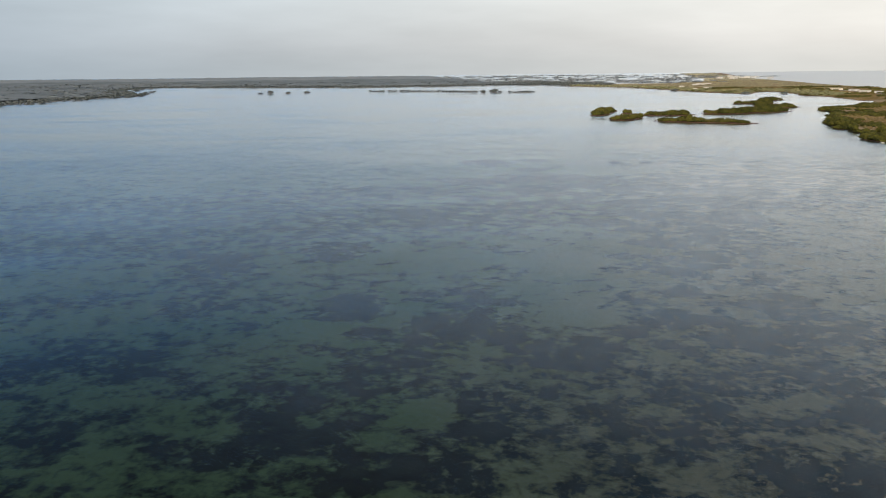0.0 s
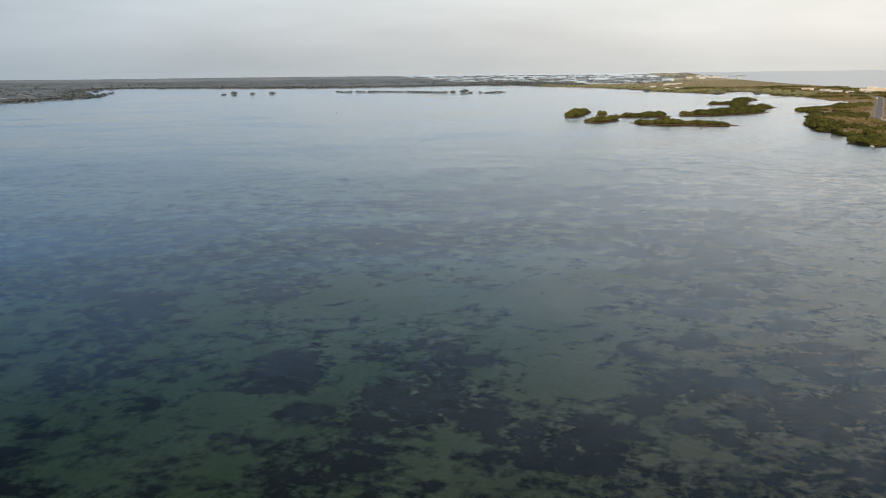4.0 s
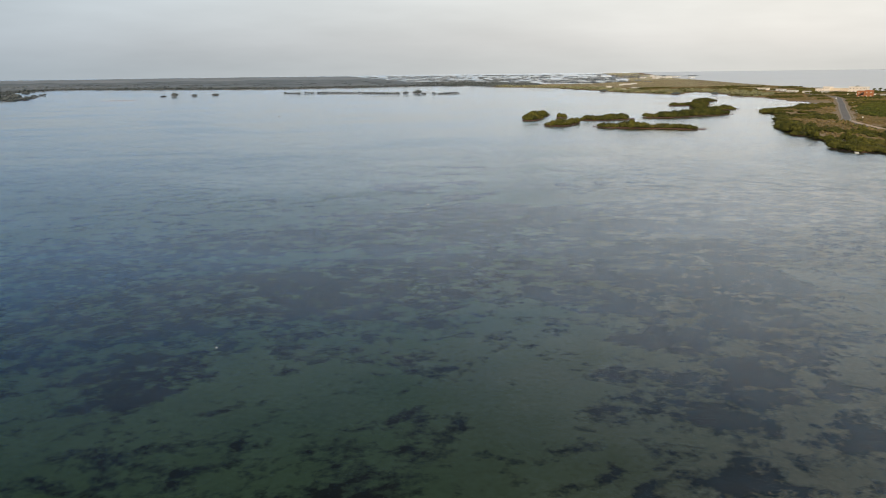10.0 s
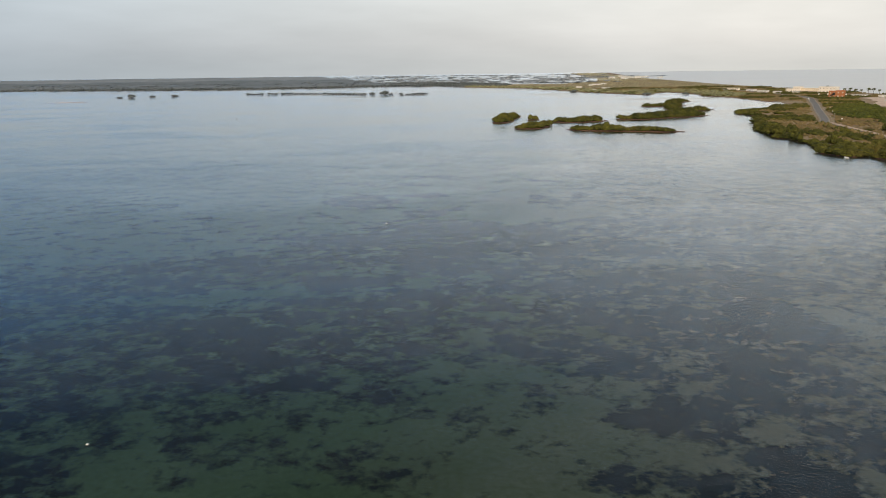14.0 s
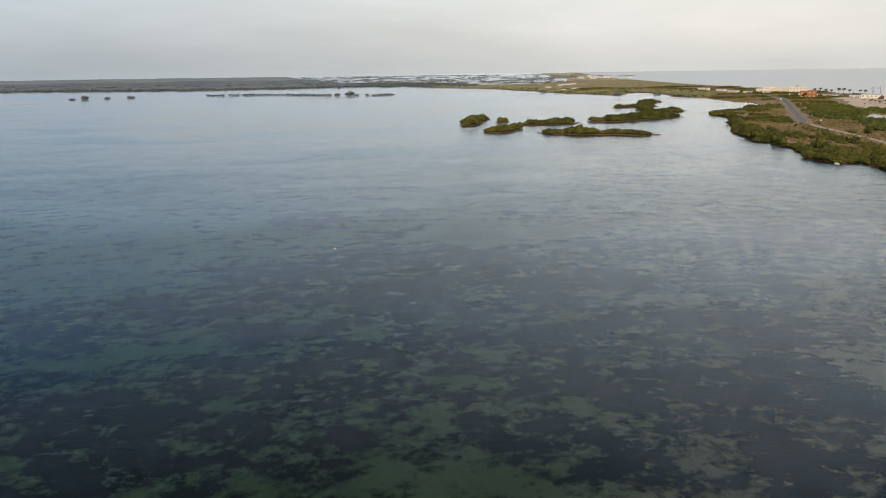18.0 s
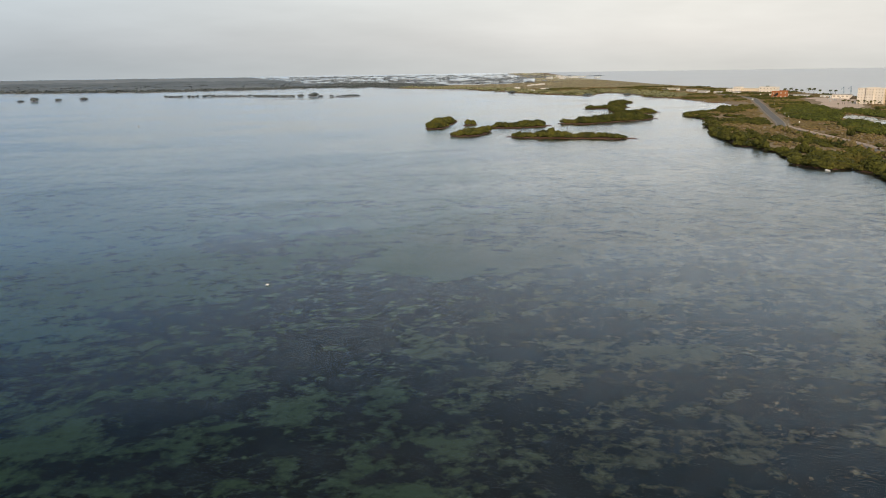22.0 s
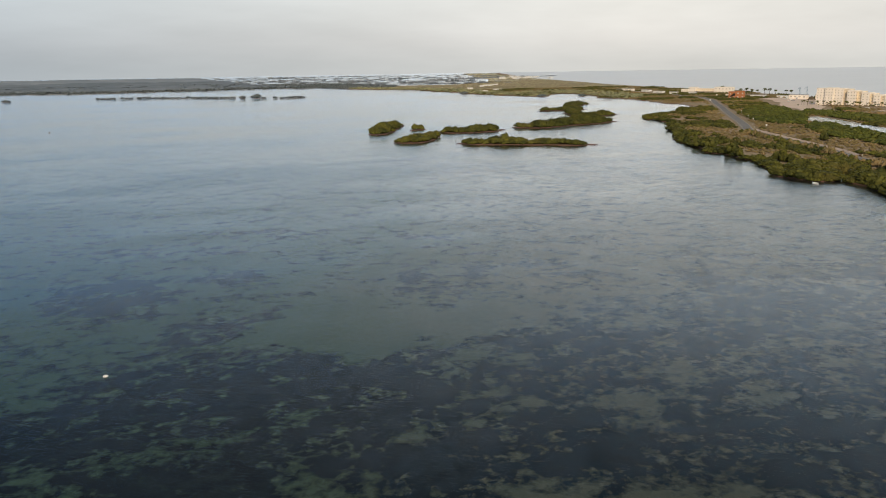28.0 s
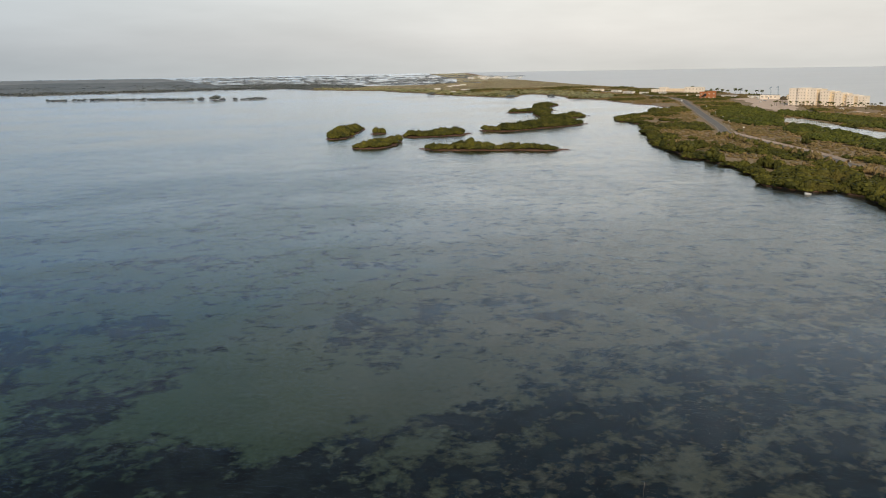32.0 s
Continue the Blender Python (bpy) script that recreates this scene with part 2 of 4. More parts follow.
GREY = plain("grey_concrete", (0.36, 0.34, 0.31), (0.28, 0.27, 0.25), 0.3, 0.9)
THATCH = plain("palm_thatch", (0.13, 0.10, 0.065), (0.09, 0.07, 0.045), 1.5, 1.0)
STEEL = plain("galvanised_steel", (0.35, 0.36, 0.37), (0.28, 0.29, 0.30), 1.0, 0.5, None, 0.6)
BLUE = plain("blue_paint", (0.10, 0.19, 0.26), (0.08, 0.15, 0.21), 0.5, 0.6)
# near-black colour that stands in for shade inside an opening
DARK = plain("opening_shade", (0.03, 0.028, 0.026), (0.04, 0.037, 0.033), 0.6, 0.6)
TYRE = plain("black_rubber", (0.02, 0.02, 0.02), (0.03, 0.03, 0.03), 3.0, 0.9)
glass = Mat("window_glass", 0.08)
GLASS = glass.color((0.50, 0.44, 0.36)).m


# ---------------------------------------------------------------- mesh helpers
def mesh_of(name, verts, faces, material, smooth=False):
    me = bpy.data.meshes.new(name)
    me.from_pydata([tuple(v) for v in verts], [], [tuple(f) for f in faces])
    me.materials.append(material)
    if smooth:
        me.polygons.foreach_set("use_smooth", [True] * len(me.polygons))
    me.update()
    return me


def fast_mesh(name, verts, tris, material):
    """A triangle mesh straight from arrays."""
    me = bpy.data.meshes.new(name)
    me.vertices.add(len(verts))
    me.vertices.foreach_set("co", np.asarray(verts, np.float32).ravel())
    me.loops.add(len(tris) * 3)
    me.loops.foreach_set("vertex_index", np.asarray(tris, np.int32).ravel())
    me.polygons.add(len(tris))
    me.polygons.foreach_set("loop_start", np.arange(0, len(tris) * 3, 3, dtype=np.int32))
    me.materials.append(material)
    me.update(calc_edges=True)
    return me


def part(name, bm, material, parent=None, label=""):
    me = bpy.data.meshes.new(name)
    bm.to_mesh(me)
    bm.free()
    me.materials.append(material)
    ob = new(name, me)
    ob.parent = parent
    if label:
        ob["label"] = label
    return ob


def boxed(bm, x0, x1, y0, y1, z0, z1, bevel=0.0):
    r = bmesh.ops.create_cube(bm, size=1.0, matrix=Matrix.LocRotScale(((x0 + x1) / 2, (y0 + y1) / 2, (z0 + z1) / 2), None, (x1 - x0, y1 - y0, z1 - z0)))
    if bevel:
        bmesh.ops.bevel(bm, geom=list({e for v in r["verts"] for e in v.link_edges}), offset=bevel, segments=2, affect="EDGES", profile=0.5)
    return bm


def box(x0, x1, y0, y1, z0, z1, bevel=0.0):
    return boxed(bmesh.new(), x0, x1, y0, y1, z0, z1, bevel)


def rod(p, q, r0, r1=None, n=6, bm=None):
    bm = bm or bmesh.new()
    p, q = Vector(p), Vector(q)
    m = Matrix.Translation((p + q) / 2) @ (q - p).to_track_quat("Z", "Y").to_matrix().to_4x4()
    bmesh.ops.create_cone(bm, cap_ends=True, segments=n, radius1=r0, radius2=r0 if r1 is None else r1, depth=(q - p).length, matrix=m)
    return bm


def root(name, m, label, category, group="", kind=""):
    ob = new(name)
    ob.empty_display_size = 0.5
    ob.matrix_world = m
    return tagged(ob, label, category, group, kind)


def ragged(points, step, rough, rng, closed=True):
    """Midpoint subdivision of an outline into an uneven one."""
    pts = [np.array(p, float) for p in points]
    while True:
        out, cut = [], False
        for i, a in enumerate(pts):
            out.append(a)
            if i == len(pts) - 1 and not closed:
                break
            b = pts[(i + 1) % len(pts)]
            d = b - a
            ln = math.hypot(d[0], d[1])
            if ln > step:
                cut = True
                nrm = np.array((-d[1], d[0]))
                out.append((a + b) / 2 + nrm * rng.uniform(-rough, rough))
        pts = out
        if not cut:
            return np.array(pts)


def inside(px, py, poly):
    """Which points lie in the polygon."""
    x, y = poly[:, 0], poly[:, 1]
    x2, y2 = np.roll(x, -1), np.roll(y, -1)
    res = np.zeros(len(px), bool)
    for a, b, c, d in zip(x, y, x2, y2):
        if b == d:
            continue
        hit = ((b > py) != (d > py)) & (px < (c - a) * (py - b) / (d - b) + a)
        res ^= hit
    return res


def edge_distance(px, py, poly, closed=True):
    """Distance of each point to the outline."""
    best = np.full(len(px), 1e9)
    n = len(poly)
    for i in range(n if closed else n - 1):
        a, b = poly[i], poly[(i + 1) % n]
        d = b - a
        t = np.clip(((px - a[0]) * d[0] + (py - a[1]) * d[1]) / (d @ d + 1e-9), 0, 1)
        best = np.minimum(best, np.hypot(px - a[0] - t * d[0], py - a[1] - t * d[1]))
    return best


def land(name, outline, z, material, label="", category="", kind="structure", rim=2.0, edge=None):
    """A low piece of ground: a flat top that slopes down under the water round its outline."""
    bm = bmesh.new()
    n = len(outline)
    area = 0.5 * sum(outline[i][0] * outline[(i + 1) % n][1] - outline[(i + 1) % n][0] * outline[i][1] for i in range(n))
    pts = outline if area > 0 else outline[::-1]
    top = [bm.verts.new((p[0], p[1], z)) for p in pts]
    low = []
    for i, p in enumerate(pts):
        d = pts[(i + 1) % n] - pts[i - 1]
        d = d / (math.hypot(d[0], d[1]) + 1e-9)
        low.append(bm.verts.new((p[0] + d[1] * rim, p[1] - d[0] * rim, -0.9)))
    for i in range(n):
        bm.faces.new((low[i], low[(i + 1) % n], top[(i + 1) % n], top[i]))
    edges = [bm.edges.get((top[i], top[(i + 1) % n])) for i in range(n)]
    bmesh.ops.triangle_fill(bm, use_beauty=True, use_dissolve=False, edges=edges, normal=(0, 0, 1))
    for f in bm.faces:
        f.material_index = 1 if min(v.co.z for v in f.verts) < 0 else 0
    ob = part(name, bm, material)
    ob.data.materials.append(edge or MUD)
    return tagged(ob, label, category, "", kind)


def ribbon(name, line, half, z, material, label, category, shift=0.0):
    """A strip of road along a line, on a low bank."""
    bm = bmesh.new()
    line = np.array(line, float)
    prev = None
    for i in range(len(line)):
        d = line[min(i + 1, len(line) - 1)] - line[max(i - 1, 0)]
        d = d / math.hypot(*d)
        nrm = np.array((-d[1], d[0]))
        c = line[i] + nrm * shift
        ring = [bm.verts.new((*(c + nrm * (half + 1.0)), 0.2)), bm.verts.new((*(c + nrm * half), z)), bm.verts.new((*(c - nrm * half), z)), bm.verts.new((*(c - nrm * (half + 1.0)), 0.2))]
        if prev:
            for k in range(3):
                bm.faces.new((prev[k], prev[k + 1], ring[k + 1], ring[k]))
        prev = ring
    bmesh.ops.recalc_face_normals(bm, faces=bm.faces)
    return tagged(part(name, bm, material), label, category, "", "structure")


def smooth_line(points, step):
    """Catmull-Rom through the points."""
    p = np.array(points, float)
    p = np.vstack((2 * p[0] - p[1], p, 2 * p[-1] - p[-2]))
    out = []
    for i in range(1, len(p) - 2):
        k = max(2, int(np.hypot(*(p[i + 1] - p[i])) / step))
        for t in np.arange(k) / k:
            out.append(0.5 * (2 * p[i] + (p[i + 1] - p[i - 1]) * t + (2 * p[i - 1] - 5 * p[i] + 4 * p[i + 1] - p[i + 2]) * t * t + (3 * p[i] - p[i - 1] - 3 * p[i + 1] + p[i + 2]) * t ** 3))
    out.append(p[-2])
    return np.array(out)


# ---------------------------------------------------------------- water and bed
def sheet(name, z, material, label, category):
    """One sheet to the horizon, finer near the flight."""
    edge = [-5200, -2600, -1200, -600, -300, -100, 0, 100, 200, 300, 400, 600, 900, 1500, 2600, 5200]
    n = len(edge)
    verts = [(x, y, z) for y in edge for x in edge]
    faces = [(j * n + i, j * n + i + 1, (j + 1) * n + i + 1, (j + 1) * n + i) for j in range(n - 1) for i in range(n - 1)]
    return tagged(new(name, mesh_of(name, verts, faces, material)), label, category, "", "structure")


sheet("water", 0.0, WATER, "shallow rippled grey-green lagoon water under haze", "water")
sea_edge = [(460, -5200), (470, 0), (560, 400), (690, 845), (740, 1100), (800, 1400), (840, 1700), (900, 2050), (1010, 2500), (1250, 3400), (1560, 4500), (1800, 5200)]
verts = [p for x, y in sea_edge for p in ((x, y, 0.06), (x + 700, y, 0.06), (x + 1700, y, 0.06), (6500, y, 0.06))]
tagged(new("sea", mesh_of("sea", verts, [(k * 4 + j, k * 4 + j + 1, k * 4 + j + 5, k * 4 + j + 4) for k in range(len(sea_edge) - 1) for j in range(3)], SEA)),
       "grey choppy open sea beyond the spit", "water", "", "structure")
SEABED_SHEET = ("ground", -1.2, SEABED, "sandy lagoon bed with dark seagrass tufts", "seabed")

# ---------------------------------------------------------------- land outlines (plan, metres)
rng = np.random.default_rng(4)
SHORE = [(340, -150), (305, 200), (288, 380), (289, 451), (294, 473), (304, 484), (312, 495), (305, 491), (294, 479), (284, 481), (281, 498), (293, 511),
         (296, 523), (306, 545), (310, 565), (318, 609), (329, 647), (345, 668), (350, 685), (367, 718), (410, 774), (413, 806), (416, 834), (447, 864),
         (522, 938), (535, 915), (554, 946), (577, 1025), (578, 1075), (592, 1171), (580, 1224), (606, 1297), (612, 1377), (622, 1450), (590, 1400),
         (538, 1330), (505, 1350), (480, 1440), (468, 1560), (440, 1680), (408, 1799), (364, 1880), (307, 1945)]
SEASIDE = [(470, 2140), (640, 2150), (800, 2350), (960, 2800), (1080, 3300), (1450, 4700), (1700, 4700), (1126, 2789), (1024, 2244), (955, 1943), (905, 1660), (890, 1480), (890, 1374), (856, 1218),
           (805, 1041), (768, 928), (750, 845), (660, 500), (620, 200), (600, -150)]
near_shore = ragged(SHORE, 6.0, 0.16, rng, closed=False)
mainland = np.vstack((near_shore, np.array(SEASIDE, float)))
land("shore_land", mainland, 0.45, SOIL, "flat scrubby spit of land between lagoon and sea", "ground")
WEST = [(250, 2045), (171, 2110), (94, 2120), (14, 2040), (-137, 2030), (-288, 2020), (-454, 2080), (-631, 2150), (-820, 2222), (-862, 2119), (-811, 1854), (-713, 1702),
        (-655, 1549), (-651, 1459), (-680, 1363), (-675, 1292), (-692, 1234), (-683, 1140), (-760, 900), (-1200, 500)]
west_shore = ragged(WEST, 18.0, 0.14, rng, closed=False)
westland = np.vstack((west_shore, np.array([(-4700, 500), (-4700, 4700), (-100, 4700), (60, 3200), (120, 2500)], float)))
land("far_shore_land", westland, 0.5, FAR_SOIL, "flat mangrove coast on the far side of the lagoon", "ground", edge=FAR_SOIL)

# ---------------------------------------------------------------- trees
def ico(level):
    bm = bmesh.new()
    bmesh.ops.create_icosphere(bm, subdivisions=level, radius=1.0)
    v = np.array([x.co[:] for x in bm.verts])
    f = np.array([[x.index for x in t.verts] for t in bm.faces])
    bm.free()
    return v, f


ICO = {1: ico(1), 2: ico(2)}


def crown_arrays(seed, lobes, leaves, level, wide=1.0, tall=1.0, leaf=0.16):
    """A mangrove crown of unit radius: uneven lobes wrapped in small leaf clumps."""
    g = np.random.default_rng(seed)
    vs, fs, base = [], [], 0
    v0, f0 = ICO[level]
    centres = []
    for k in range(lobes):
        a = k * 2.4 + g.uniform(-0.4, 0.4)
        d = 0.0 if k == 0 else g.uniform(0.35, 0.72)
        r = g.uniform(0.36, 0.52) if k else 0.55
        c = np.array((math.cos(a) * d * wide, math.sin(a) * d * wide, tall * (0.62 - 0.35 * d + g.uniform(-0.08, 0.10))))
        centres.append((c, r))
        v = v0 * (1 + g.uniform(-0.22, 0.22, (len(v0), 1))) * (r, r, r * 0.8) + c
        v[:, 2] = np.maximum(v[:, 2], 0.08)
        vs.append(v), fs.append(f0 + base)
        base += len(v)
    for k in range(leaves):
        c, r = centres[g.integers(lobes)]
        w = g.normal(size=3)
        w[2] = abs(w[2]) * 0.9 - 0.25
        w /= np.linalg.norm(w)
        p = c + w * (r, r, r * 0.8) * g.uniform(0.95, 1.16)
        p[2] = max(p[2], 0.1)
        u = g.normal(size=3)
        u -= w * (u @ w) * g.uniform(0.3, 1)
        u /= np.linalg.norm(u)
        t = np.cross(u, w + g.normal(size=3) * 0.4)
        t /= np.linalg.norm(t) + 1e-9
        s = leaf * g.uniform(0.6, 1.3)
        vs.append(np.array((p - u * s - t * s * 0.3, p + t * s * 0.8, p + u * s - t * s * 0.3, p - t * s * 0.8 + w * s * 0.4)))
        fs.append(np.array(((0, 1, 2), (0, 2, 3))) + base)
        base += 4
    return np.vstack(vs), np.vstack(fs)


NEAR_CROWNS = [crown_arrays(10 + k, 6 + k % 3, 760, 2, leaf=0.10) for k in range(6)]
MID_CROWNS = [crown_arrays(20 + k, 6 + k % 3, 330, 1, leaf=0.13) for k in range(6)]
FAR_CROWNS = [crown_arrays(40 + k, 4, 46, 1, leaf=0.2) for k in range(6)]
TINY_CROWNS = [crown_arrays(70 + k, 2, 8, 1, leaf=0.3) for k in range(5)]


def woods(name, pts, radius, height, crowns, material, label, category, seed, z=0.4, kind="stuff"):
    """Many crowns joined into one mesh of countless bushes."""
    g = np.random.default_rng(seed)
    vs, fs, base = [], [], 0
    for (x, y), r, h in zip(pts, radius, height):
        v, f = crowns[g.integers(len(crowns))]
        a = g.uniform(0, 6.283)
        c, s = math.cos(a), math.sin(a)
        q = np.empty_like(v)
        q[:, 0] = (v[:, 0] * c - v[:, 1] * s) * r + x
        q[:, 1] = (v[:, 0] * s + v[:, 1] * c) * r + y
        q[:, 2] = v[:, 2] * h + z - 0.1
        vs.append(q), fs.append(f + base)
        base += len(v)
    ob = new(name, fast_mesh(name, np.vstack(vs), np.vstack(fs), material))
    return tagged(ob, label, category, "", kind)


def trunk_mesh(seed):
    """A short leaning trunk with limbs and arching prop roots."""
    g = np.random.default_rng(seed)
    bm = bmesh.new()
    lean = g.uniform(-0.12, 0.12, 2)
    rod((0, 0, -0.1), (lean[0], lean[1], 0.45), 0.05, 0.032, 6, bm)
    for k in range(4):
        a = k * 1.57 + g.uniform(-0.5, 0.5)
        rod((lean[0], lean[1], 0.42), (math.cos(a) * 0.42, math.sin(a) * 0.42, 0.6), 0.022, 0.008, 4, bm)
    for k in range(5):
        a = k * 1.26 + g.uniform(-0.4, 0.4)
        rod((math.cos(a) * 0.3, math.sin(a) * 0.3, -0.1), (lean[0] * 0.4, lean[1] * 0.4, 0.2), 0.012, 0.014, 4, bm)
    me = bpy.data.meshes.new("trunk")
    bm.to_mesh(me)
    bm.free()
    me.materials.append(BARK)
    return me


CROWN_MESH = [fast_mesh("crown", v, f, LEAF) for v, f in NEAR_CROWNS]
TRUNK_MESH = [trunk_mesh(5 + k) for k in range(6)]


# crowns of the lone far bushes, in the leaf with painted haze
HAZY_CROWN_MESH = [fast_mesh("crown", v, f, BAR_LEAF) for v, f in MID_CROWNS]


def mangrove(x, y, z, r, h, k, turn, label, group, crowns=CROWN_MESH):
    tree = root("mangrove_tree", pose(x, y, z, 0, 0, turn) @ Matrix.Diagonal((r, r, h, 1)), label, "tree", group)
    for nm, me in (("trunk", TRUNK_MESH[k]), ("crown", crowns[k])):
        ob = new(nm, me)
        ob.parent = tree
    return tree


def scatter(poly, spacing, rng, keep=None):
    """Jittered points in a polygon."""
    lo, hi = poly.min(0), poly.max(0)
    gx, gy = np.meshgrid(np.arange(lo[0], hi[0], spacing), np.arange(lo[1], hi[1], spacing * 0.87))
    gx[1::2] += spacing / 2
    px = (gx + rng.uniform(-0.38, 0.38, gx.shape) * spacing).ravel()
    py = (gy + rng.uniform(-0.38, 0.38, gy.shape) * spacing).ravel()
    ok = inside(px, py, poly)
    px, py = px[ok], py[ok]
    if keep is not None:
        ok = keep(px, py)
        px, py = px[ok], py[ok]
    return np.stack((px, py), 1)


# ---------------------------------------------------------------- islets in the lagoon
def spine_outline(spine, rng):
    """The outline of an islet: the hull of discs along its spine, made uneven."""
    line = np.array(spine, float)
    left, right = [], []
    for i in range(len(line)):
        d = line[min(i + 1, len(line) - 1), :2] - line[max(i - 1, 0), :2]
        d /= math.hypot(*d)
        nrm = np.array((-d[1], d[0]))
        left.append(line[i, :2] + nrm * line[i, 2])
        right.append(line[i, :2] - nrm * line[i, 2])
    d0 = line[0, :2] - line[1, :2]
    d1 = line[-1, :2] - line[-2, :2]
    ends = line[0, :2] + d0 / math.hypot(*d0) * line[0, 2], line[-1, :2] + d1 / math.hypot(*d1) * line[-1, 2]
    return ragged(left + [ends[1]] + right[::-1] + [ends[0]], 3.0, 0.13, rng)


ISLETS = [
    [(157, 778, 7), (164, 796, 9), (174, 822, 9), (184, 842, 6), (192, 851, 2)],
    [(158, 711, 3), (167, 710, 8), (177, 722, 9), (186, 738, 6), (193, 740, 2)],
    [(189, 802, 2), (194, 806, 5), (199, 805, 2)],
    [(202, 779, 2), (212, 770, 7), (226, 768, 8), (240, 771, 8), (250, 774, 6), (257, 776, 1)],
    [(193, 691, 1), (202, 684, 6), (214, 679, 8), (228, 672, 7), (242, 667, 8), (256, 655, 7), (264, 650, 3), (270, 648, 1)],
    [(272, 792, 2), (284, 785, 9), (304, 793, 11), (326, 805, 13), (348, 812, 14), (364, 813, 7), (373, 812, 2)],
    [(340, 822, 10), (362, 850, 12), (386, 880, 8), (404, 892, 8), (414, 897, 7), (423, 896, 1)],
    [(366, 866, 5), (386, 915, 6), (404, 955, 7), (418, 985, 6), (430, 1015, 8), (448, 1050, 8), (466, 1068, 6), (485, 1083, 2)],
    [(373, 979, 1), (384, 982, 5), (396, 984, 6), (412, 986, 6), (432, 986, 2)],
]
LABELS = ["rounded green mangrove with dense crown on a lagoon islet", "low olive-green mangrove bush at an islet's muddy rim"]
rng = np.random.default_rng(8)
islet_woods = []
for k, spine in enumerate(ISLETS):
    outline = spine_outline(spine, rng)
    land("islet", outline, 0.3, MUD, "low muddy islet covered with mangroves", "islet", "structure", 1.2)
    pts = scatter(outline, 4.2, rng, lambda x, y: edge_distance(x, y, outline) > 1.4)
    rim = edge_distance(pts[:, 0], pts[:, 1], outline)
    for (x, y), d in zip(pts, rim):
        h = 1.3 + min(d, 9) * (0.36 if k == 4 else 0.42) + 2.6 * noise.noise((x * 0.07, y * 0.07, k)) + rng.uniform(-0.7, 0.8)
        h = max(h, 1.3)
        if h < 1.9 and rng.random() < 0.5:
            continue
        r = rng.choice((2.0, 2.6, 3.3, 4.3)) + rng.uniform(-0.4, 0.5)
        r = min(max(r, h * 0.72), 2.2 + d * 0.45)
        if k < 5:
            small = h < 2.9
            mangrove(x, y, 0.25, r, h, int(rng.integers(6)), rng.uniform(0, 360), LABELS[small], "mangroves on the islets")
        else:
            islet_woods.append((x, y, r, h))
arr = np.array(islet_woods)
woods("mangrove_thicket", arr[:, :2], arr[:, 2] * 1.1, arr[:, 3], MID_CROWNS, LEAF, "dense olive-green mangrove thicket on low islets", "mangroves", 3, 0.25)

# ---------------------------------------------------------------- road
ROAD = smooth_line([(360, -100), (338, 250), (338, 420), (349, 510), (368, 560), (382, 600), (395, 640), (412, 685), (440, 727), (491, 808), (535, 878), (575, 940),
                    (620, 1013), (655, 1068), (690, 1140), (712, 1230), (735, 1350), (770, 1600)], 12)
ribbon("road_shoulder", ROAD, 3.5, 1.0, SHOULDER, "pale limestone verge of the coast road", "road verge")
ribbon("road", ROAD, 2.8, 1.08, ASPHALT, "worn grey two-lane asphalt road on a low bank", "road")

far_edge = ROAD[(ROAD[:, 1] > 526) & (ROAD[:, 1] < 690)]
ribbon("road_kerb", far_edge, 0.3, 1.8, SAND, "low pale concrete barrier along the coast road", "barrier", -4.4)

POND = np.array([(556, 785), (536, 770), (518, 750), (501, 719), (497, 696), (471, 639), (452, 590), (425, 520), (470, 500), (503, 620), (519, 678), (536, 722), (552, 762)], float)
LOT = np.array([(627, 900), (690, 985), (735, 1075), (765, 1090), (790, 1045), (745, 985), (640, 860), (612, 800), (593, 784), (612, 858)], float)
LOT_CLEAR = np.array([(735, 1085), (765, 1095), (795, 1045), (750, 985), (646, 856), (618, 796), (596, 770), (570, 760), (588, 840), (600, 890), (660, 970)], float)

# ---------------------------------------------------------------- vegetation of the spit
rng = np.random.default_rng(15)
STRIP = np.array([(270, 330), (700, 330), (900, 1300), (900, 1700), (420, 1700), (400, 900)], float)


def on_land(x, y, gap=0.4):
    return inside(x, y, mainland) & (edge_distance(x, y, near_shore, False) > gap) & (edge_distance(x, y, ROAD, False) > 8.5) & ~inside(x, y, POND)


# patches of brown dry grass and scrub (x, y, half width, half length)
DRY = ((389, 686, 17, 36), (375, 620, 12, 24), (418, 649, 15, 40), (449, 707, 11, 46), (399, 577, 20, 39), (349, 513, 11, 33), (442, 663, 9, 35), (336, 541, 7, 18), (460, 797, 9, 30))


def is_dry(x, y):
    c, s = math.cos(radians(-36)), math.sin(radians(-36))
    res = np.zeros(len(x), bool)
    for cx, cy, rx, ry in DRY:
        u, v = ((x - cx) * c + (y - cy) * s) / rx, (-(x - cx) * s + (y - cy) * c) / ry
        res |= u * u + v * v + 0.5 * np.sin(x * 0.31) * np.sin(y * 0.23) < 1
    return res


# shore belt: tall dense mangroves
belt_area = np.array([(270, 380), (360, 380), (420, 640), (520, 830), (560, 900), (545, 960), (400, 870), (330, 720), (270, 520)], float)
belt = scatter(belt_area, 5.6, rng, on_land)
d_shore = edge_distance(belt[:, 0], belt[:, 1], near_shore, False)
patch = np.array([noise.noise((x * 0.022, y * 0.022, 3.0)) for x, y in belt])
belt = belt[((d_shore < np.maximum(10 + patch * 30, 6)) | (patch > 0.12)) & ~is_dry(belt[:, 0], belt[:, 1])]
belt = belt[(edge_distance(belt[:, 0], belt[:, 1], near_shore, False) < 9) | np.array([noise.noise((x * 0.05, y * 0.05, 16.0)) > -0.05 for x, y in belt])]
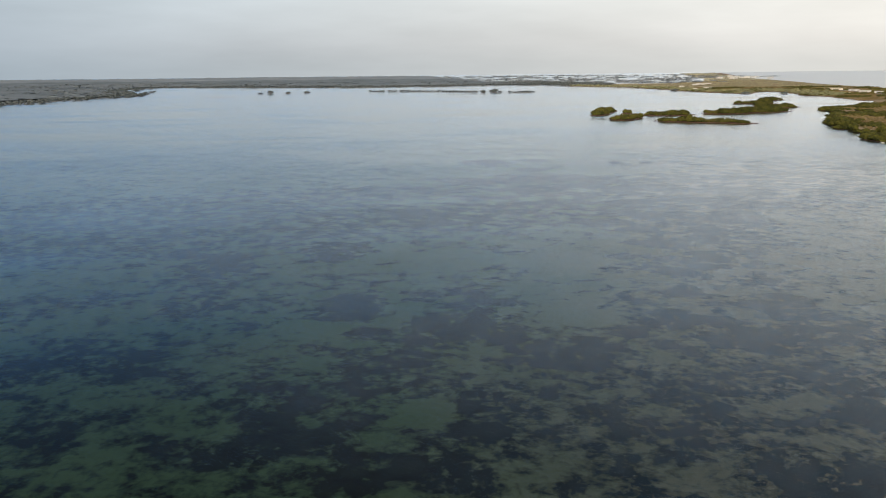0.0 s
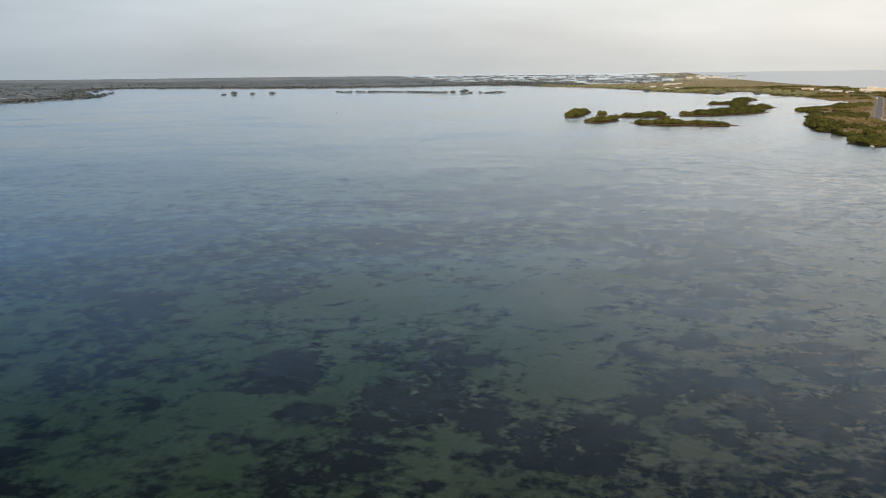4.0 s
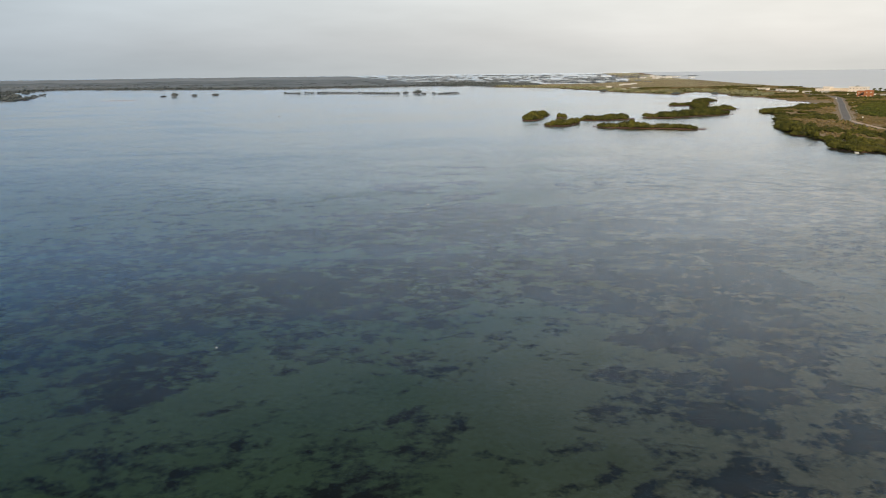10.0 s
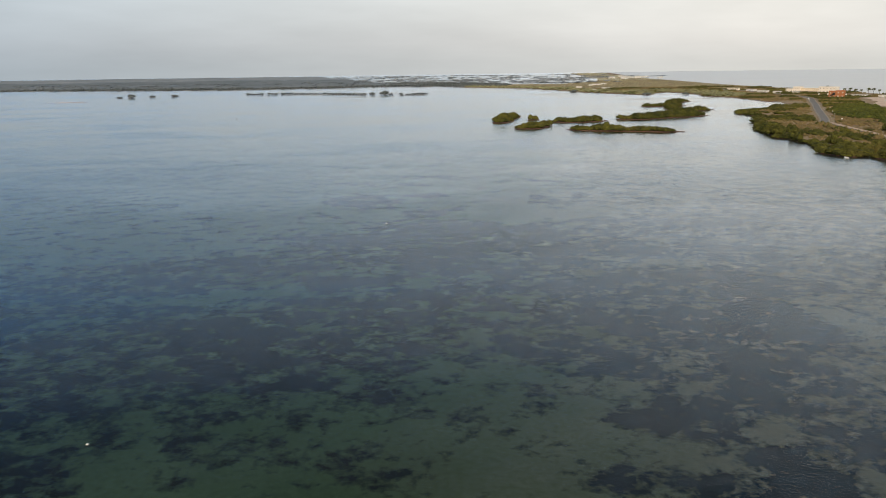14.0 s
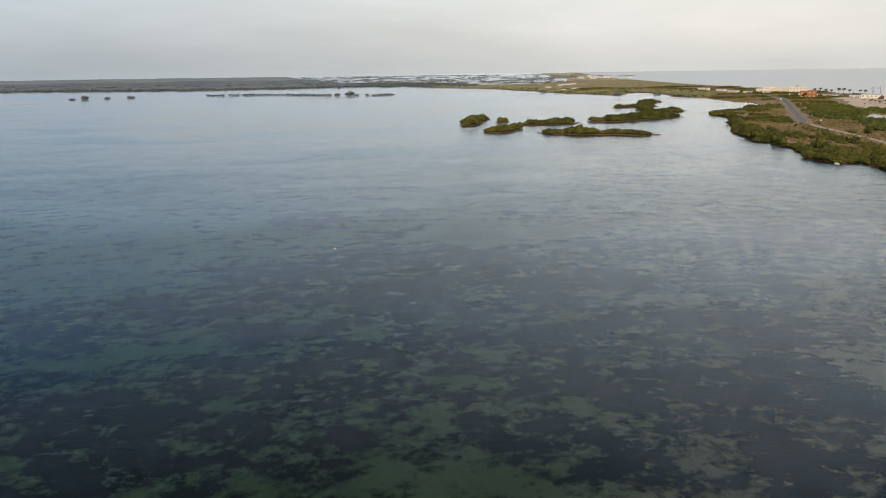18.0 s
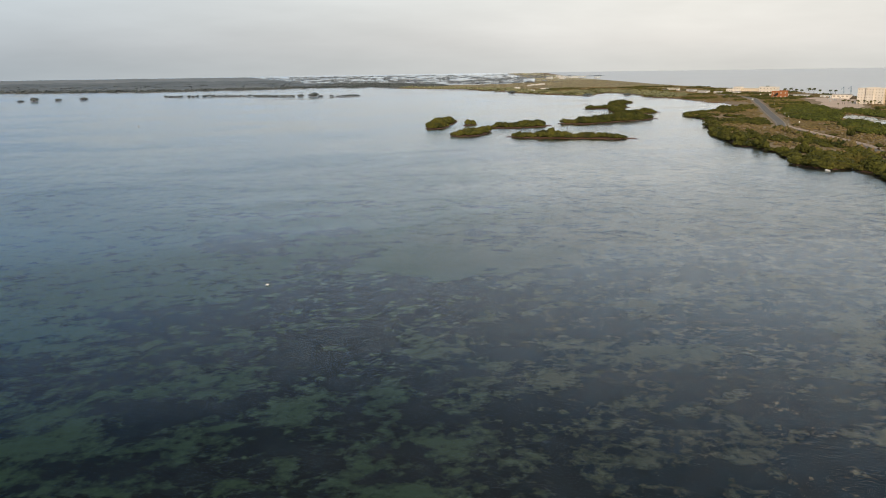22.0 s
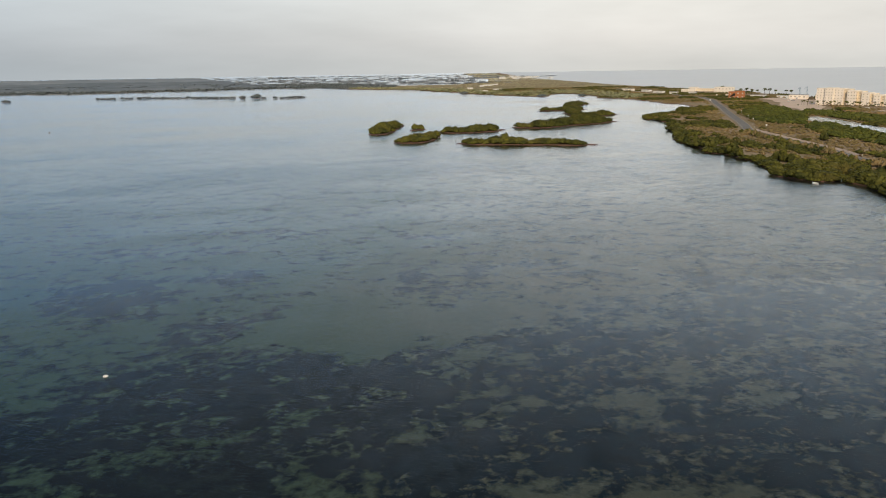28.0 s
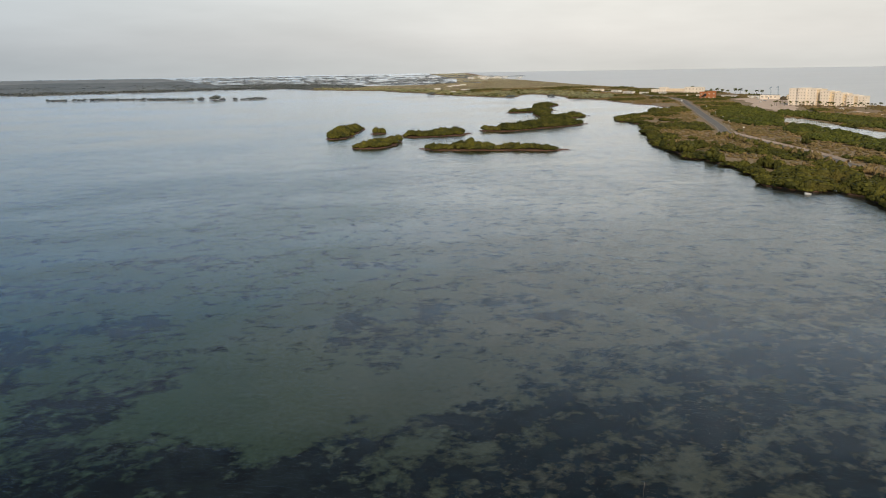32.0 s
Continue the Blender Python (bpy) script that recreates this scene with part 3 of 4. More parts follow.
near = belt[(belt[:, 1] < 520)]
g = np.random.default_rng(21)
shore_things = 0
rest = []
order = np.argsort(near[:, 1])
for x, y in near[order]:
    if shore_things < 140:
        r, h = g.choice((1.5, 2.2, 3.2, 4.6, 5.6)) + g.uniform(-0.3, 0.4), g.uniform(1.2, 4.6)
        mangrove(x, y, 0.35, r, h, int(g.integers(6)), g.uniform(0, 360), "bushy dark green mangrove on the lagoon shore", "mangroves along the shore")
        shore_things += 1
    else:
        rest.append((x, y))
# brown gaps between the clumps, away from the water's edge
belt = belt[(edge_distance(belt[:, 0], belt[:, 1], near_shore, False) < 4) | np.array([noise.noise((x * 0.075, y * 0.075, 6.0)) > 0.04 for x, y in belt])]
rest = np.array(rest + [tuple(p) for p in belt[belt[:, 1] >= 520]])
woods("shore_mangroves", rest, g.choice((1.6, 2.4, 3.2, 4.2, 5.2), len(rest)), np.minimum(g.choice((1.2, 2.2, 3.4, 4.8, 5.8), len(rest)), np.where(rest[:, 1] > 640, 2.6, 6)) + g.uniform(-0.3, 0.5, len(rest)), MID_CROWNS, LEAF, "dense green mangroves along the lagoon shore", "mangroves", 5)

# low bushes right at the water's edge
pts, way = [], near_shore[1:] - near_shore[:-1]
for p, d in zip(near_shore[:-1], way):
    ln = math.hypot(*d)
    if 430 < p[1] < 960:
        for s_ in np.arange(0, ln, 2.4):
            if noise.noise((p[0] * 0.04, (p[1] + s_) * 0.04, 8.0)) > -0.4:
                pts.append(p + d / ln * s_ + np.array((d[1], -d[0])) / ln * rng.uniform(-0.2, 1.8))
pts = np.array(pts)
woods("shore_fringe", pts, g.uniform(1.2, 2.8, len(pts)), g.uniform(0.9, 2.8, len(pts)), MID_CROWNS, LEAF, "low green mangroves at the lagoon's edge", "mangroves", 17, 0.2)

# brush along the lagoon side of the road
pts = []
for a, c in zip(ROAD[:-1], ROAD[1:]):
    if 380 < a[1] < 672:
        d = (c - a) / math.hypot(*(c - a))
        for s in np.arange(0, math.hypot(*(c - a)), 1.6):
            pts.append(a + d * s + np.array((-d[1], d[0])) * rng.uniform(5.0, 10))
pts = np.array(pts)
half = len(pts) // 2
pts = rng.permutation(pts)
woods("roadside_bushes", pts[half:], g.uniform(1.0, 2.3, len(pts) - half), g.uniform(2.0, 3.6, len(pts) - half), FAR_CROWNS, LEAF, "olive bushes along the lagoon side of the road", "bushes", 18)
pts = pts[:half]
woods("roadside_brush", pts, g.uniform(1.0, 2.3, len(pts)), g.uniform(2.4, 4.2, len(pts)), FAR_CROWNS, SCRUB, "brown brush along the lagoon side of the road", "scrub", 16)

# green belt between the road and the pond, and round the pond
lush = np.array([(514, 822), (540, 860), (606, 925), (616, 893), (558, 797), (486, 713), (469, 722), (477, 764)], float)
pond_front = np.array([(476, 700), (506, 722), (476, 648), (448, 590), (425, 530), (405, 545), (427, 601), (428, 628), (447, 663)], float)
pond_back = np.array([(568, 808), (609, 853), (605, 786), (591, 722), (552, 640), (515, 560), (480, 510), (500, 600), (537, 690), (560, 765)], float)
pts = np.vstack([scatter(a, 4.4, rng, on_land) for a in (lush, pond_front, pond_back)])
woods("lush_mangroves", pts, g.uniform(2.8, 4.0, len(pts)), g.uniform(1.8, 3.4, len(pts)), FAR_CROWNS, LUSH_LEAF, "bright green low mangroves beside the pond", "mangroves", 6)

# dry scrub over the rest of the spit
pts = scatter(STRIP, 4.6, rng, lambda x, y: on_land(x, y, 3) & ~inside(x, y, LOT_CLEAR))
n3 = np.array([noise.noise((x * 0.018, y * 0.018, 9.0)) for x, y in pts])
thin = rng.random(len(pts))
brown = is_dry(pts[:, 0], pts[:, 1])
dry, green = pts[((n3 > -0.3) & (n3 < 0.16) & (thin < 0.9)) | (brown & (thin < 0.85))], pts[(n3 >= 0.16) & ~brown]
woods("dry_scrub", dry, g.uniform(0.9, 2.4, len(dry)), g.uniform(0.5, 1.6, len(dry)), FAR_CROWNS, SCRUB, "low brown dry scrub on the spit", "scrub", 7)
woods("green_scrub", green, g.uniform(1.8, 3.4, len(green)), g.uniform(1.2, 2.8, len(green)), FAR_CROWNS, LEAF, "olive-green bushes among dry scrub", "bushes", 8)

# the far part of the spit and its lagoon margin
FAR_STRIP = np.array([(560, 1150), (900, 1400), (1000, 2200), (1150, 2800), (1400, 3900), (1640, 4600), (1420, 4600), (1060, 3300), (940, 2850), (560, 2450), (300, 1900), (420, 1600), (470, 1330), (600, 1280)], float)
pts = scatter(FAR_STRIP, 12, rng, lambda x, y: inside(x, y, mainland))
d = edge_distance(pts[:, 0], pts[:, 1], near_shore, False)
# dry tan scrub tone, paled by painted haze
TAN_SCRUB = leaf_material("hazed_tan_scrub_leaf", (0.42, 0.365, 0.25), (0.40, 0.365, 0.24), (0.47, 0.395, 0.28))
margin = pts[d < 70]
# olive margin tone, also paled by painted haze
MARGIN_LEAF = leaf_material("hazed_olive_margin_leaf", (0.23, 0.225, 0.135), (0.27, 0.26, 0.155), (0.32, 0.285, 0.18))
woods("margin_mangroves", margin, g.uniform(4, 8, len(margin)), g.uniform(1.6, 4.0, len(margin)), TINY_CROWNS, MARGIN_LEAF, "olive mangrove margin of the far lagoon shore", "mangroves", 9)
inner = pts[(d >= 70) & (pts[:, 1] < 2450)]
outer = pts[(d >= 70) & (pts[:, 1] >= 2450)]
# paler copy of the scrub: more haze painted into its colour
HAZE_SCRUB = leaf_material("haze_painted_scrub_leaf", (0.56, 0.52, 0.42), (0.52, 0.50, 0.40), (0.60, 0.54, 0.44))
woods("far_scrub", outer, g.uniform(3, 7, len(outer)), g.uniform(0.3, 0.7, len(outer)), TINY_CROWNS, HAZE_SCRUB, "scrub on the farthest part of the spit, haze painted into its colour", "scrub", 12)
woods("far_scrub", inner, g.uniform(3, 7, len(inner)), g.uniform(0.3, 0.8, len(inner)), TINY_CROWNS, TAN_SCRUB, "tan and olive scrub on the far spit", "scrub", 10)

# ---------------------------------------------------------------- the far coast
pts = scatter(np.array([(-2600, 500), (-600, 1000), (-500, 2000), (250, 2030), (150, 2700), (-2600, 2700)], float), 11, rng,
              lambda x, y: inside(x, y, westland) & (edge_distance(x, y, west_shore, False) < 55))
# BAR_LEAF carries painted haze
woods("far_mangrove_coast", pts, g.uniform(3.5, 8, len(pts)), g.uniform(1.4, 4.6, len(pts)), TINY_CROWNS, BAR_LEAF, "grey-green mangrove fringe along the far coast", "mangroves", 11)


def canopy(name, x0, x1, y0, y1, step, low, high, seed, label, leaf=PALE_LEAF):
    """The closed roof of a far forest: a gently lumpy sheet at the height of the crowns."""
    g2 = np.random.default_rng(seed)
    gx, gy = np.meshgrid(np.arange(x0, x1, step), np.arange(y0, y1, step))
    gx, gy = gx + g2.uniform(-0.35, 0.35, gx.shape) * step, gy + g2.uniform(-0.35, 0.35, gy.shape) * step
    px, py = gx.ravel(), gy.ravel()
    ok = inside(px, py, westland) & (edge_distance(px, py, west_shore, False) > 22)
    h = np.array([0.6 * noise.noise((x * 0.004, y * 0.006, 1.0)) + 0.4 * noise.noise((x * 0.02, y * 0.02, 5.0)) for x, y in zip(px, py)])
    z = low + (high - low) * np.clip(0.5 + 0.9 * h, 0, 1.2) + g2.uniform(-0.9, 0.9, len(px))
    n = gx.shape[1]
    idx = np.arange(gx.size).reshape(gx.shape)
    a, b, c, d = idx[:-1, :-1].ravel(), idx[:-1, 1:].ravel(), idx[1:, 1:].ravel(), idx[1:, :-1].ravel()
    tris = np.concatenate((np.stack((a, b, c), 1), np.stack((a, c, d), 1)))
    tris = tris[ok[tris].all(1)]
    me = fast_mesh(name, np.stack((px, py, z), 1), tris, leaf)
    return tagged(new(name, me), label, "forest", "", "stuff")


# forest roofs: the leaf colour imitates haze, paler for the farther sheets
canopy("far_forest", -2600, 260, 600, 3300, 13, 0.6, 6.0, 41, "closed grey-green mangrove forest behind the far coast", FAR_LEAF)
# taller crowns that stand out of the forest roof
pts = scatter(np.array([(-1500, 700), (-640, 1000), (-560, 2000), (250, 2030), (190, 2750), (-1500, 2750)], float), 26, rng,
              lambda x, y: inside(x, y, westland) & (edge_distance(x, y, west_shore, False) > 18))
pick = g.random(len(pts))
lump = np.array([noise.noise((x * 0.004, y * 0.009, 2.0)) for x, y in pts])
a = pts[pick < 0.3 + 1.4 * lump]
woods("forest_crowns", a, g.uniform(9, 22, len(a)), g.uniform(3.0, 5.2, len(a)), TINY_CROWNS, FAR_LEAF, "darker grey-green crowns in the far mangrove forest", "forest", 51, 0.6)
canopy("distant_forest", -4600, 160, 3240, 4600, 40, 1.5, 5.5, 42, "distant grey-green coastal forest with haze painted into its colour")
canopy("distant_forest", -4600, -2540, 600, 3300, 40, 1.5, 5.5, 43, "distant grey-green coastal forest with haze painted into its colour")


def far_bar(line, half, label, trees, seed, spacing=9, name="mangrove_bar", leaf=None):
    g2 = np.random.default_rng(seed)
    outline = spine_outline([(x, y, half * g2.uniform(0.5, 1.2)) for x, y in line], g2)
    land(name, outline, 0.25, FAR_SOIL, label, "islet", "structure", 1.0, FAR_SOIL)
    p = scatter(outline, spacing, g2)
    p = p[g2.random(len(p)) < trees]
    if len(p):
        woods("bar_mangroves", p, g2.uniform(0.6, 0.9, len(p)) * spacing, g2.uniform(1.2, 3.8, len(p)), TINY_CROWNS, leaf or BAR_LEAF, "grey-green mangroves on a low bar", "mangroves", seed, 0.25)


# thin bar of mangroves before the far coast, with single bushes at its end
far_bar([(-165, 1660), (-140, 1630), (-100, 1640), (-50, 1630), (0, 1590), (40, 1545)], 7, "long low mangrove bar in the lagoon", 0.95, 31, 7)
far_bar([(45, 1545), (62, 1530)], 4, "small mangrove clump off the bar", 1.0, 32, 5)
far_bar([(126, 1500), (150, 1505), (170, 1510)], 6, "small mangrove bar in the lagoon", 0.9, 33, 6)
for k, (x, y, r, h) in enumerate([(75, 1540, 6, 4.5), (98, 1535, 9, 7), (108, 1515, 5, 3), (-374, 1590, 7, 6), (-392, 1580, 6, 2.5), (-336, 1590, 6, 4), (-300, 1610, 7, 4),
                                  (-668, 1400, 7, 4), (-620, 1520, 6, 5), (455, 1500, 7, 4), (520, 1310, 7, 4), (580, 1290, 6, 4), (310, 545, 1.6, 1.0)]):
    land("tussock", ragged([(x + math.cos(a) * r * 0.8, y + math.sin(a) * r * 0.8) for a in np.arange(8) * 0.785], 3, 0.1, rng), 0.2, MUD, "tiny mud tussock in the lagoon", "islet", "structure", 0.8)
    mangrove(x, y, 0.15, r, h, k % 6, k * 37, "lone dark mangrove bush standing in shallow water", "lone mangroves", HAZY_CROWN_MESH)

# broken fringe of clumps off the far coast
g = np.random.default_rng(63)
for i in range(3, len(west_shore) - 2, 2):
    x, y = west_shore[i]
    if not (x > -900 and y > 1050) or g.random() < 0.35:
        continue
    d = west_shore[i + 1] - west_shore[i - 1]
    d /= math.hypot(*d)
    out = np.array((d[1], -d[0])) * g.uniform(8, 42) * (-1 if inside(np.array([x + d[1] * 60]), np.array([y - d[0] * 60]), westland)[0] else 1)
    c, ln = np.array((x, y)) + out, g.uniform(4, 22)
    far_bar([tuple(c - d * ln), tuple(c), tuple(c + d * ln * 0.9)], g.uniform(2.5, 5), "small mangrove clump off the far coast", 0.9, 400 + i, 7)

# low margin that joins the far coast to the spit, and the salt lagoons behind it
MARGIN = ragged([(120, 2125), (190, 2190), (236, 2180), (277, 2065), (315, 1945), (400, 1990), (480, 2130), (450, 2190), (384, 2324), (325, 2440), (250, 2500), (150, 2470)], 14, 0.10, g)
# margin soil and leaf both have haze painted into their colours
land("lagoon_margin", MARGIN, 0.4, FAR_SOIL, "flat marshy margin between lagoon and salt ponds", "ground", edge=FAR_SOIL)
pts = scatter(MARGIN, 10, g)
d = edge_distance(pts[:, 0], pts[:, 1], MARGIN)
pts = pts[g.random(len(pts)) < 0.9]
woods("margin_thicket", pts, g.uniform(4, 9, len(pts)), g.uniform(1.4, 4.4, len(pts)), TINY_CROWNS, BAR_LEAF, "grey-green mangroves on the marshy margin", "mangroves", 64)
for k, y0 in enumerate((2360, 2440, 2540, 2660, 2800, 2980, 3200, 3480, 3800, 4200)):
    x = 60 + (y0 - 2100) * -0.03
    while x < 560 + (y0 - 2100) * 0.36:
        ln = g.uniform(90, 330) * y0 / 2600
        y = y0 + g.uniform(-60, 60) - (x - 200) * 0.25
        bend = g.uniform(-25, 25, 4)
        # bars use the palest leaf, whose colour stands in for haze
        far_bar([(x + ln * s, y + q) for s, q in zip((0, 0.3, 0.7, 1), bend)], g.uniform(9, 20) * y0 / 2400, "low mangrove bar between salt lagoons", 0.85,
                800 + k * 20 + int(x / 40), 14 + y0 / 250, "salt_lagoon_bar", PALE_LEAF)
        x += ln + g.uniform(5, 60) * y0 / 2400

# ---------------------------------------------------------------- pond, sandy lot and tracks
def flat(name, outline, z, material, label, category):
    bm = bmesh.new()
    vs = [bm.verts.new((p[0], p[1], z)) for p in outline]
    es = [bm.edges.new((vs[i], vs[(i + 1) % len(vs)])) for i in range(len(vs))]
    bmesh.ops.triangle_fill(bm, use_beauty=True, use_dissolve=False, edges=es, normal=(0, 0, 1))
    return tagged(part(name, bm, material), label, category, "", "structure")


rng = np.random.default_rng(5)
flat("pond_water", ragged(POND, 6, 0.07, rng), 0.50, WATER, "still grey pond behind the mangroves", "water")
flat("sand_lot", ragged(LOT, 6, 0.08, rng), 0.52, SAND, "bare sandy building lot", "sand")
ribbon("sand_track", smooth_line([(705, 1000), (668, 930), (647, 886), (622, 835), (607, 797), (604, 760), (588, 714), (570, 650)], 8), 2.6, 0.6, SAND, "pale sandy track through scrub", "track")
ribbon("sand_track", smooth_line([(680, 850), (675, 834), (646, 765), (620, 700)], 8), 2.2, 0.6, SAND, "pale sandy track through scrub", "track")
ribbon("sand_track", smooth_line([(470, 760), (500, 770), (512, 758), (505, 745)], 6), 1.6, 0.6, SAND, "short sandy track beside the mangroves", "track")


# ---------------------------------------------------------------- buildings
def block(parent, x0, x1, y0, y1, z0, z1, wall, storeys, bays, roof=GREY, balcony=True, front=-1):
    """One wing: walls, parapet roof, and a window with slab or balcony in every bay of the front (y0 side) and the ends."""
    part("wall", box(x0, x1, y0, y1, z0, z1, 0.08), wall, parent)
    part("roof", box(x0 - 0.25, x1 + 0.25, y0 - 0.25, y1 + 0.25, z1 + 0.004, z1 + 0.7, 0.06), roof, parent)
    sh, bw = (z1 - z0) / storeys, (x1 - x0) / bays
    for s in range(storeys):
        zb = z0 + s * sh
        for b in range(bays):
            xa = x0 + (b + 0.34) * bw
            w = part("window", box(xa, xa + bw * 0.32, y0 - 0.06, y0 + 0.04, zb + sh * 0.34, zb + sh * 0.7), GLASS, parent)
            part("sill", box(xa - 0.1, xa + bw * 0.32 + 0.1, y0 - 0.14, y0 + 0.02, zb + sh * 0.34 - 0.12, zb + sh * 0.34 - 0.02), wall, w)
            if balcony:
                part("balcony", box(x0 + (b + 0.08) * bw, x0 + (b + 0.92) * bw, y0 - 0.25, y0 - 0.02, zb + 0.02, zb + sh * 0.3, 0.03), wall, parent)
        for xe in (x0, x1):
            part("window", box(xe - 0.05, xe + 0.05, y0 + 2, y0 + 3.4, zb + sh * 0.3, zb + sh * 0.75), GLASS, parent)


hotel_turn = math.degrees(math.atan2(864 - 942, 736 - 699))
# long facade towards the lagoon
base = Vector((692, 932, 0.45))
hotel = root("hotel", Matrix.Translation(base) @ pose(0, 0, 0, 0, 0, hotel_turn), "large cream stepped hotel block of several storeys", "hotel")
for x0, x1, dy, z1, wall, st, bays in ((0, 10, 2, 17.6, CREAM, 6, 3), (10, 19, 0, 18.3, CREAM, 6, 3), (19, 29, 1.5, 17.8, CREAM, 6, 3), (29, 34, 4, 17.2, TAN, 6, 2), (34, 43, -1, 15.6, CREAM, 5, 3), (43, 48, 3, 15.0, TAN, 5, 1),
                                      (48, 56, 1, 13.6, CREAM, 5, 2), (56, 60, 3.5, 13.0, TAN, 4, 1), (60, 67, 1.5, 11.6, CREAM, 4, 2), (67, 71, 3, 11.0, TAN, 4, 1), (71, 78, 2, 10.4, CREAM, 4, 2)):
    block(hotel, x0, x1 - 0.02, dy, dy + 15, 0, z1, wall, st, bays, CREAM)

base = Vector((770, 1312, 0.45))
resort_turn = math.degrees(math.atan2(1238 - 1312, 812 - 770))
resort = root("resort_building", Matrix.Translation(base) @ pose(0, 0, 0, 0, 0, resort_turn), "long low cream resort building with an arcade", "building")
for x0, x1, dy, z1, wall, st, bays in ((0, 12, 0, 5.5, CREAM, 1, 3), (12, 24, 1, 9.0, CREAM, 2, 4), (24, 56, 3, 7.0, TAN, 2, 10), (56, 84, 0, 9.6, CREAM, 2, 5)):
    block(resort, x0, x1 - 0.02, dy, dy + 12, 0, z1, wall, st, bays, CREAM, False)
part("arcade_roof", box(24.3, 55.7, -1.2, 2.9, 3.2, 3.5, 0.05), CREAM, resort, "cream flat roof over the arcade")
for k in range(11):
    part("column", rod((24.8 + k * 3, -0.9, 0), (24.8 + k * 3, -0.9, 3.2), 0.25, 0.25, 8), CREAM, resort)

orange = root("orange_building", Matrix.Translation((698, 1094, 0.45)) @ pose(0, 0, 0, 0, 0, -42), "unfinished orange block with dark openings", "building")
block(orange, 0, 9, 0, 9, 0, 9.2, ORANGE, 2, 2, ORANGE, False)
block(orange, 9, 20, 2, 11, 0, 9.8, ORANGE, 2, 2, ORANGE, False)
# thin dark plate before the solid wall, painting the open gable's inner shade
bm = bmesh.new()
vs = [bm.verts.new(p) for p in ((0.8, -0.08, 2.0), (8.4, -0.08, 4.6), (8.4, -0.08, 7.6), (6.0, -0.08, 7.6))]
bm.faces.new(vs)
bmesh.ops.solidify(bm, geom=bm.faces[:], thickness=0.05)
part("gable_shade", bm, DARK, orange, "dark plate painted as the shade of an open stair gable")


def low_house(x, y, turn, w, d, h, wall, label, roof=GREY, bays=4):
    ob = root("low_building", pose(x, y, 0.45, 0, 0, turn), label, "building", "low buildings by the sea")
    part("wall", box(0, w, 0, d, 0, h, 0.05), wall, ob)
    part("roof", box(-0.3, w + 0.3, -0.3, d + 0.3, h + 0.004, h + 0.35, 0.05), roof, ob)
    bw = w / bays
    for b in range(bays):
        part("window", box((b + 0.25) * bw, (b + 0.75) * bw, -0.05, 0.05, h * 0.35, h * 0.75), GLASS, ob)
    part("door", box(w * 0.46, w * 0.46 + 1.0, -0.06, 0.05, 0, min(2.1, h * 0.8)), BLUE, ob)
    return ob


for x, y, turn, w, d, h, wall, label in (
        (735, 1150, -60, 24, 10, 3.6, CREAM, "long low cream building behind a wall"), (752, 1120, -60, 20, 9, 3.2, WHITE, "low white flat-roofed building"),
        (772, 1090, -60, 26, 9, 3.0, WHITE, "low white storage building"), (768, 1062, -62, 22, 10, 5.0, CREAM, "cream two-storey building site"),
        (786, 1035, -62, 16, 10, 5.6, TAN, "tan unfinished building beside the lot"), (728, 1330, -70, 18, 9, 3.5, WHITE, "small white house by the road"),
        (742, 1390, -70, 16, 9, 3.5, WHITE, "small white house in scrub"), (738, 1450, -70, 22, 9, 4.0, CREAM, "cream house in scrub"), (730, 1285, -66, 12, 8, 3.4, WHITE, "small white roadside house"),
        (748, 1260, -66, 10, 8, 3.2, WHITE, "little white kiosk beside the road")):
    low_house(x, y, turn, w, d, h, wall, label)

# far village on the spit
g = np.random.default_rng(91)
for k in range(16):
    x, y = 960 + g.uniform(0, 200) + k * 5, 2650 + k * 30 + g.uniform(-60, 60)
    low_house(x, y, g.uniform(-80, -40), g.uniform(9, 22), g.uniform(8, 12), g.uniform(3, 7), WHITE, "distant white village house", WHITE, 3)
for x, y, w in ((560, 1640, 16), (505, 1560, 14), (540, 1750, 12), (650, 1960, 20), (690, 2010, 14), (620, 1900, 9)):
    low_house(x, y, -20, w, 8, 2.6, WHITE, "distant low white shed among mangroves", WHITE, 3)

# thatched shelters beside the hotel
for x, y, s in ((735, 985, 5), ):
    ob = root("palapa", pose(x, y, 0.45), "round thatched palapa shelter beside the hotel", "shelter", "thatched shelters")
    part("roof", rod((0, 0, 2.6), (0, 0, 2.6 + s * 0.9), s, 0.3, 12), THATCH, ob)
    for k in range(6):
        part("post", rod((math.cos(k * 1.047) * s * 0.7, math.sin(k * 1.047) * s * 0.7, 0), (math.cos(k * 1.047) * s * 0.7, math.sin(k * 1.047) * s * 0.7, 2.7), 0.12), BARK, ob)


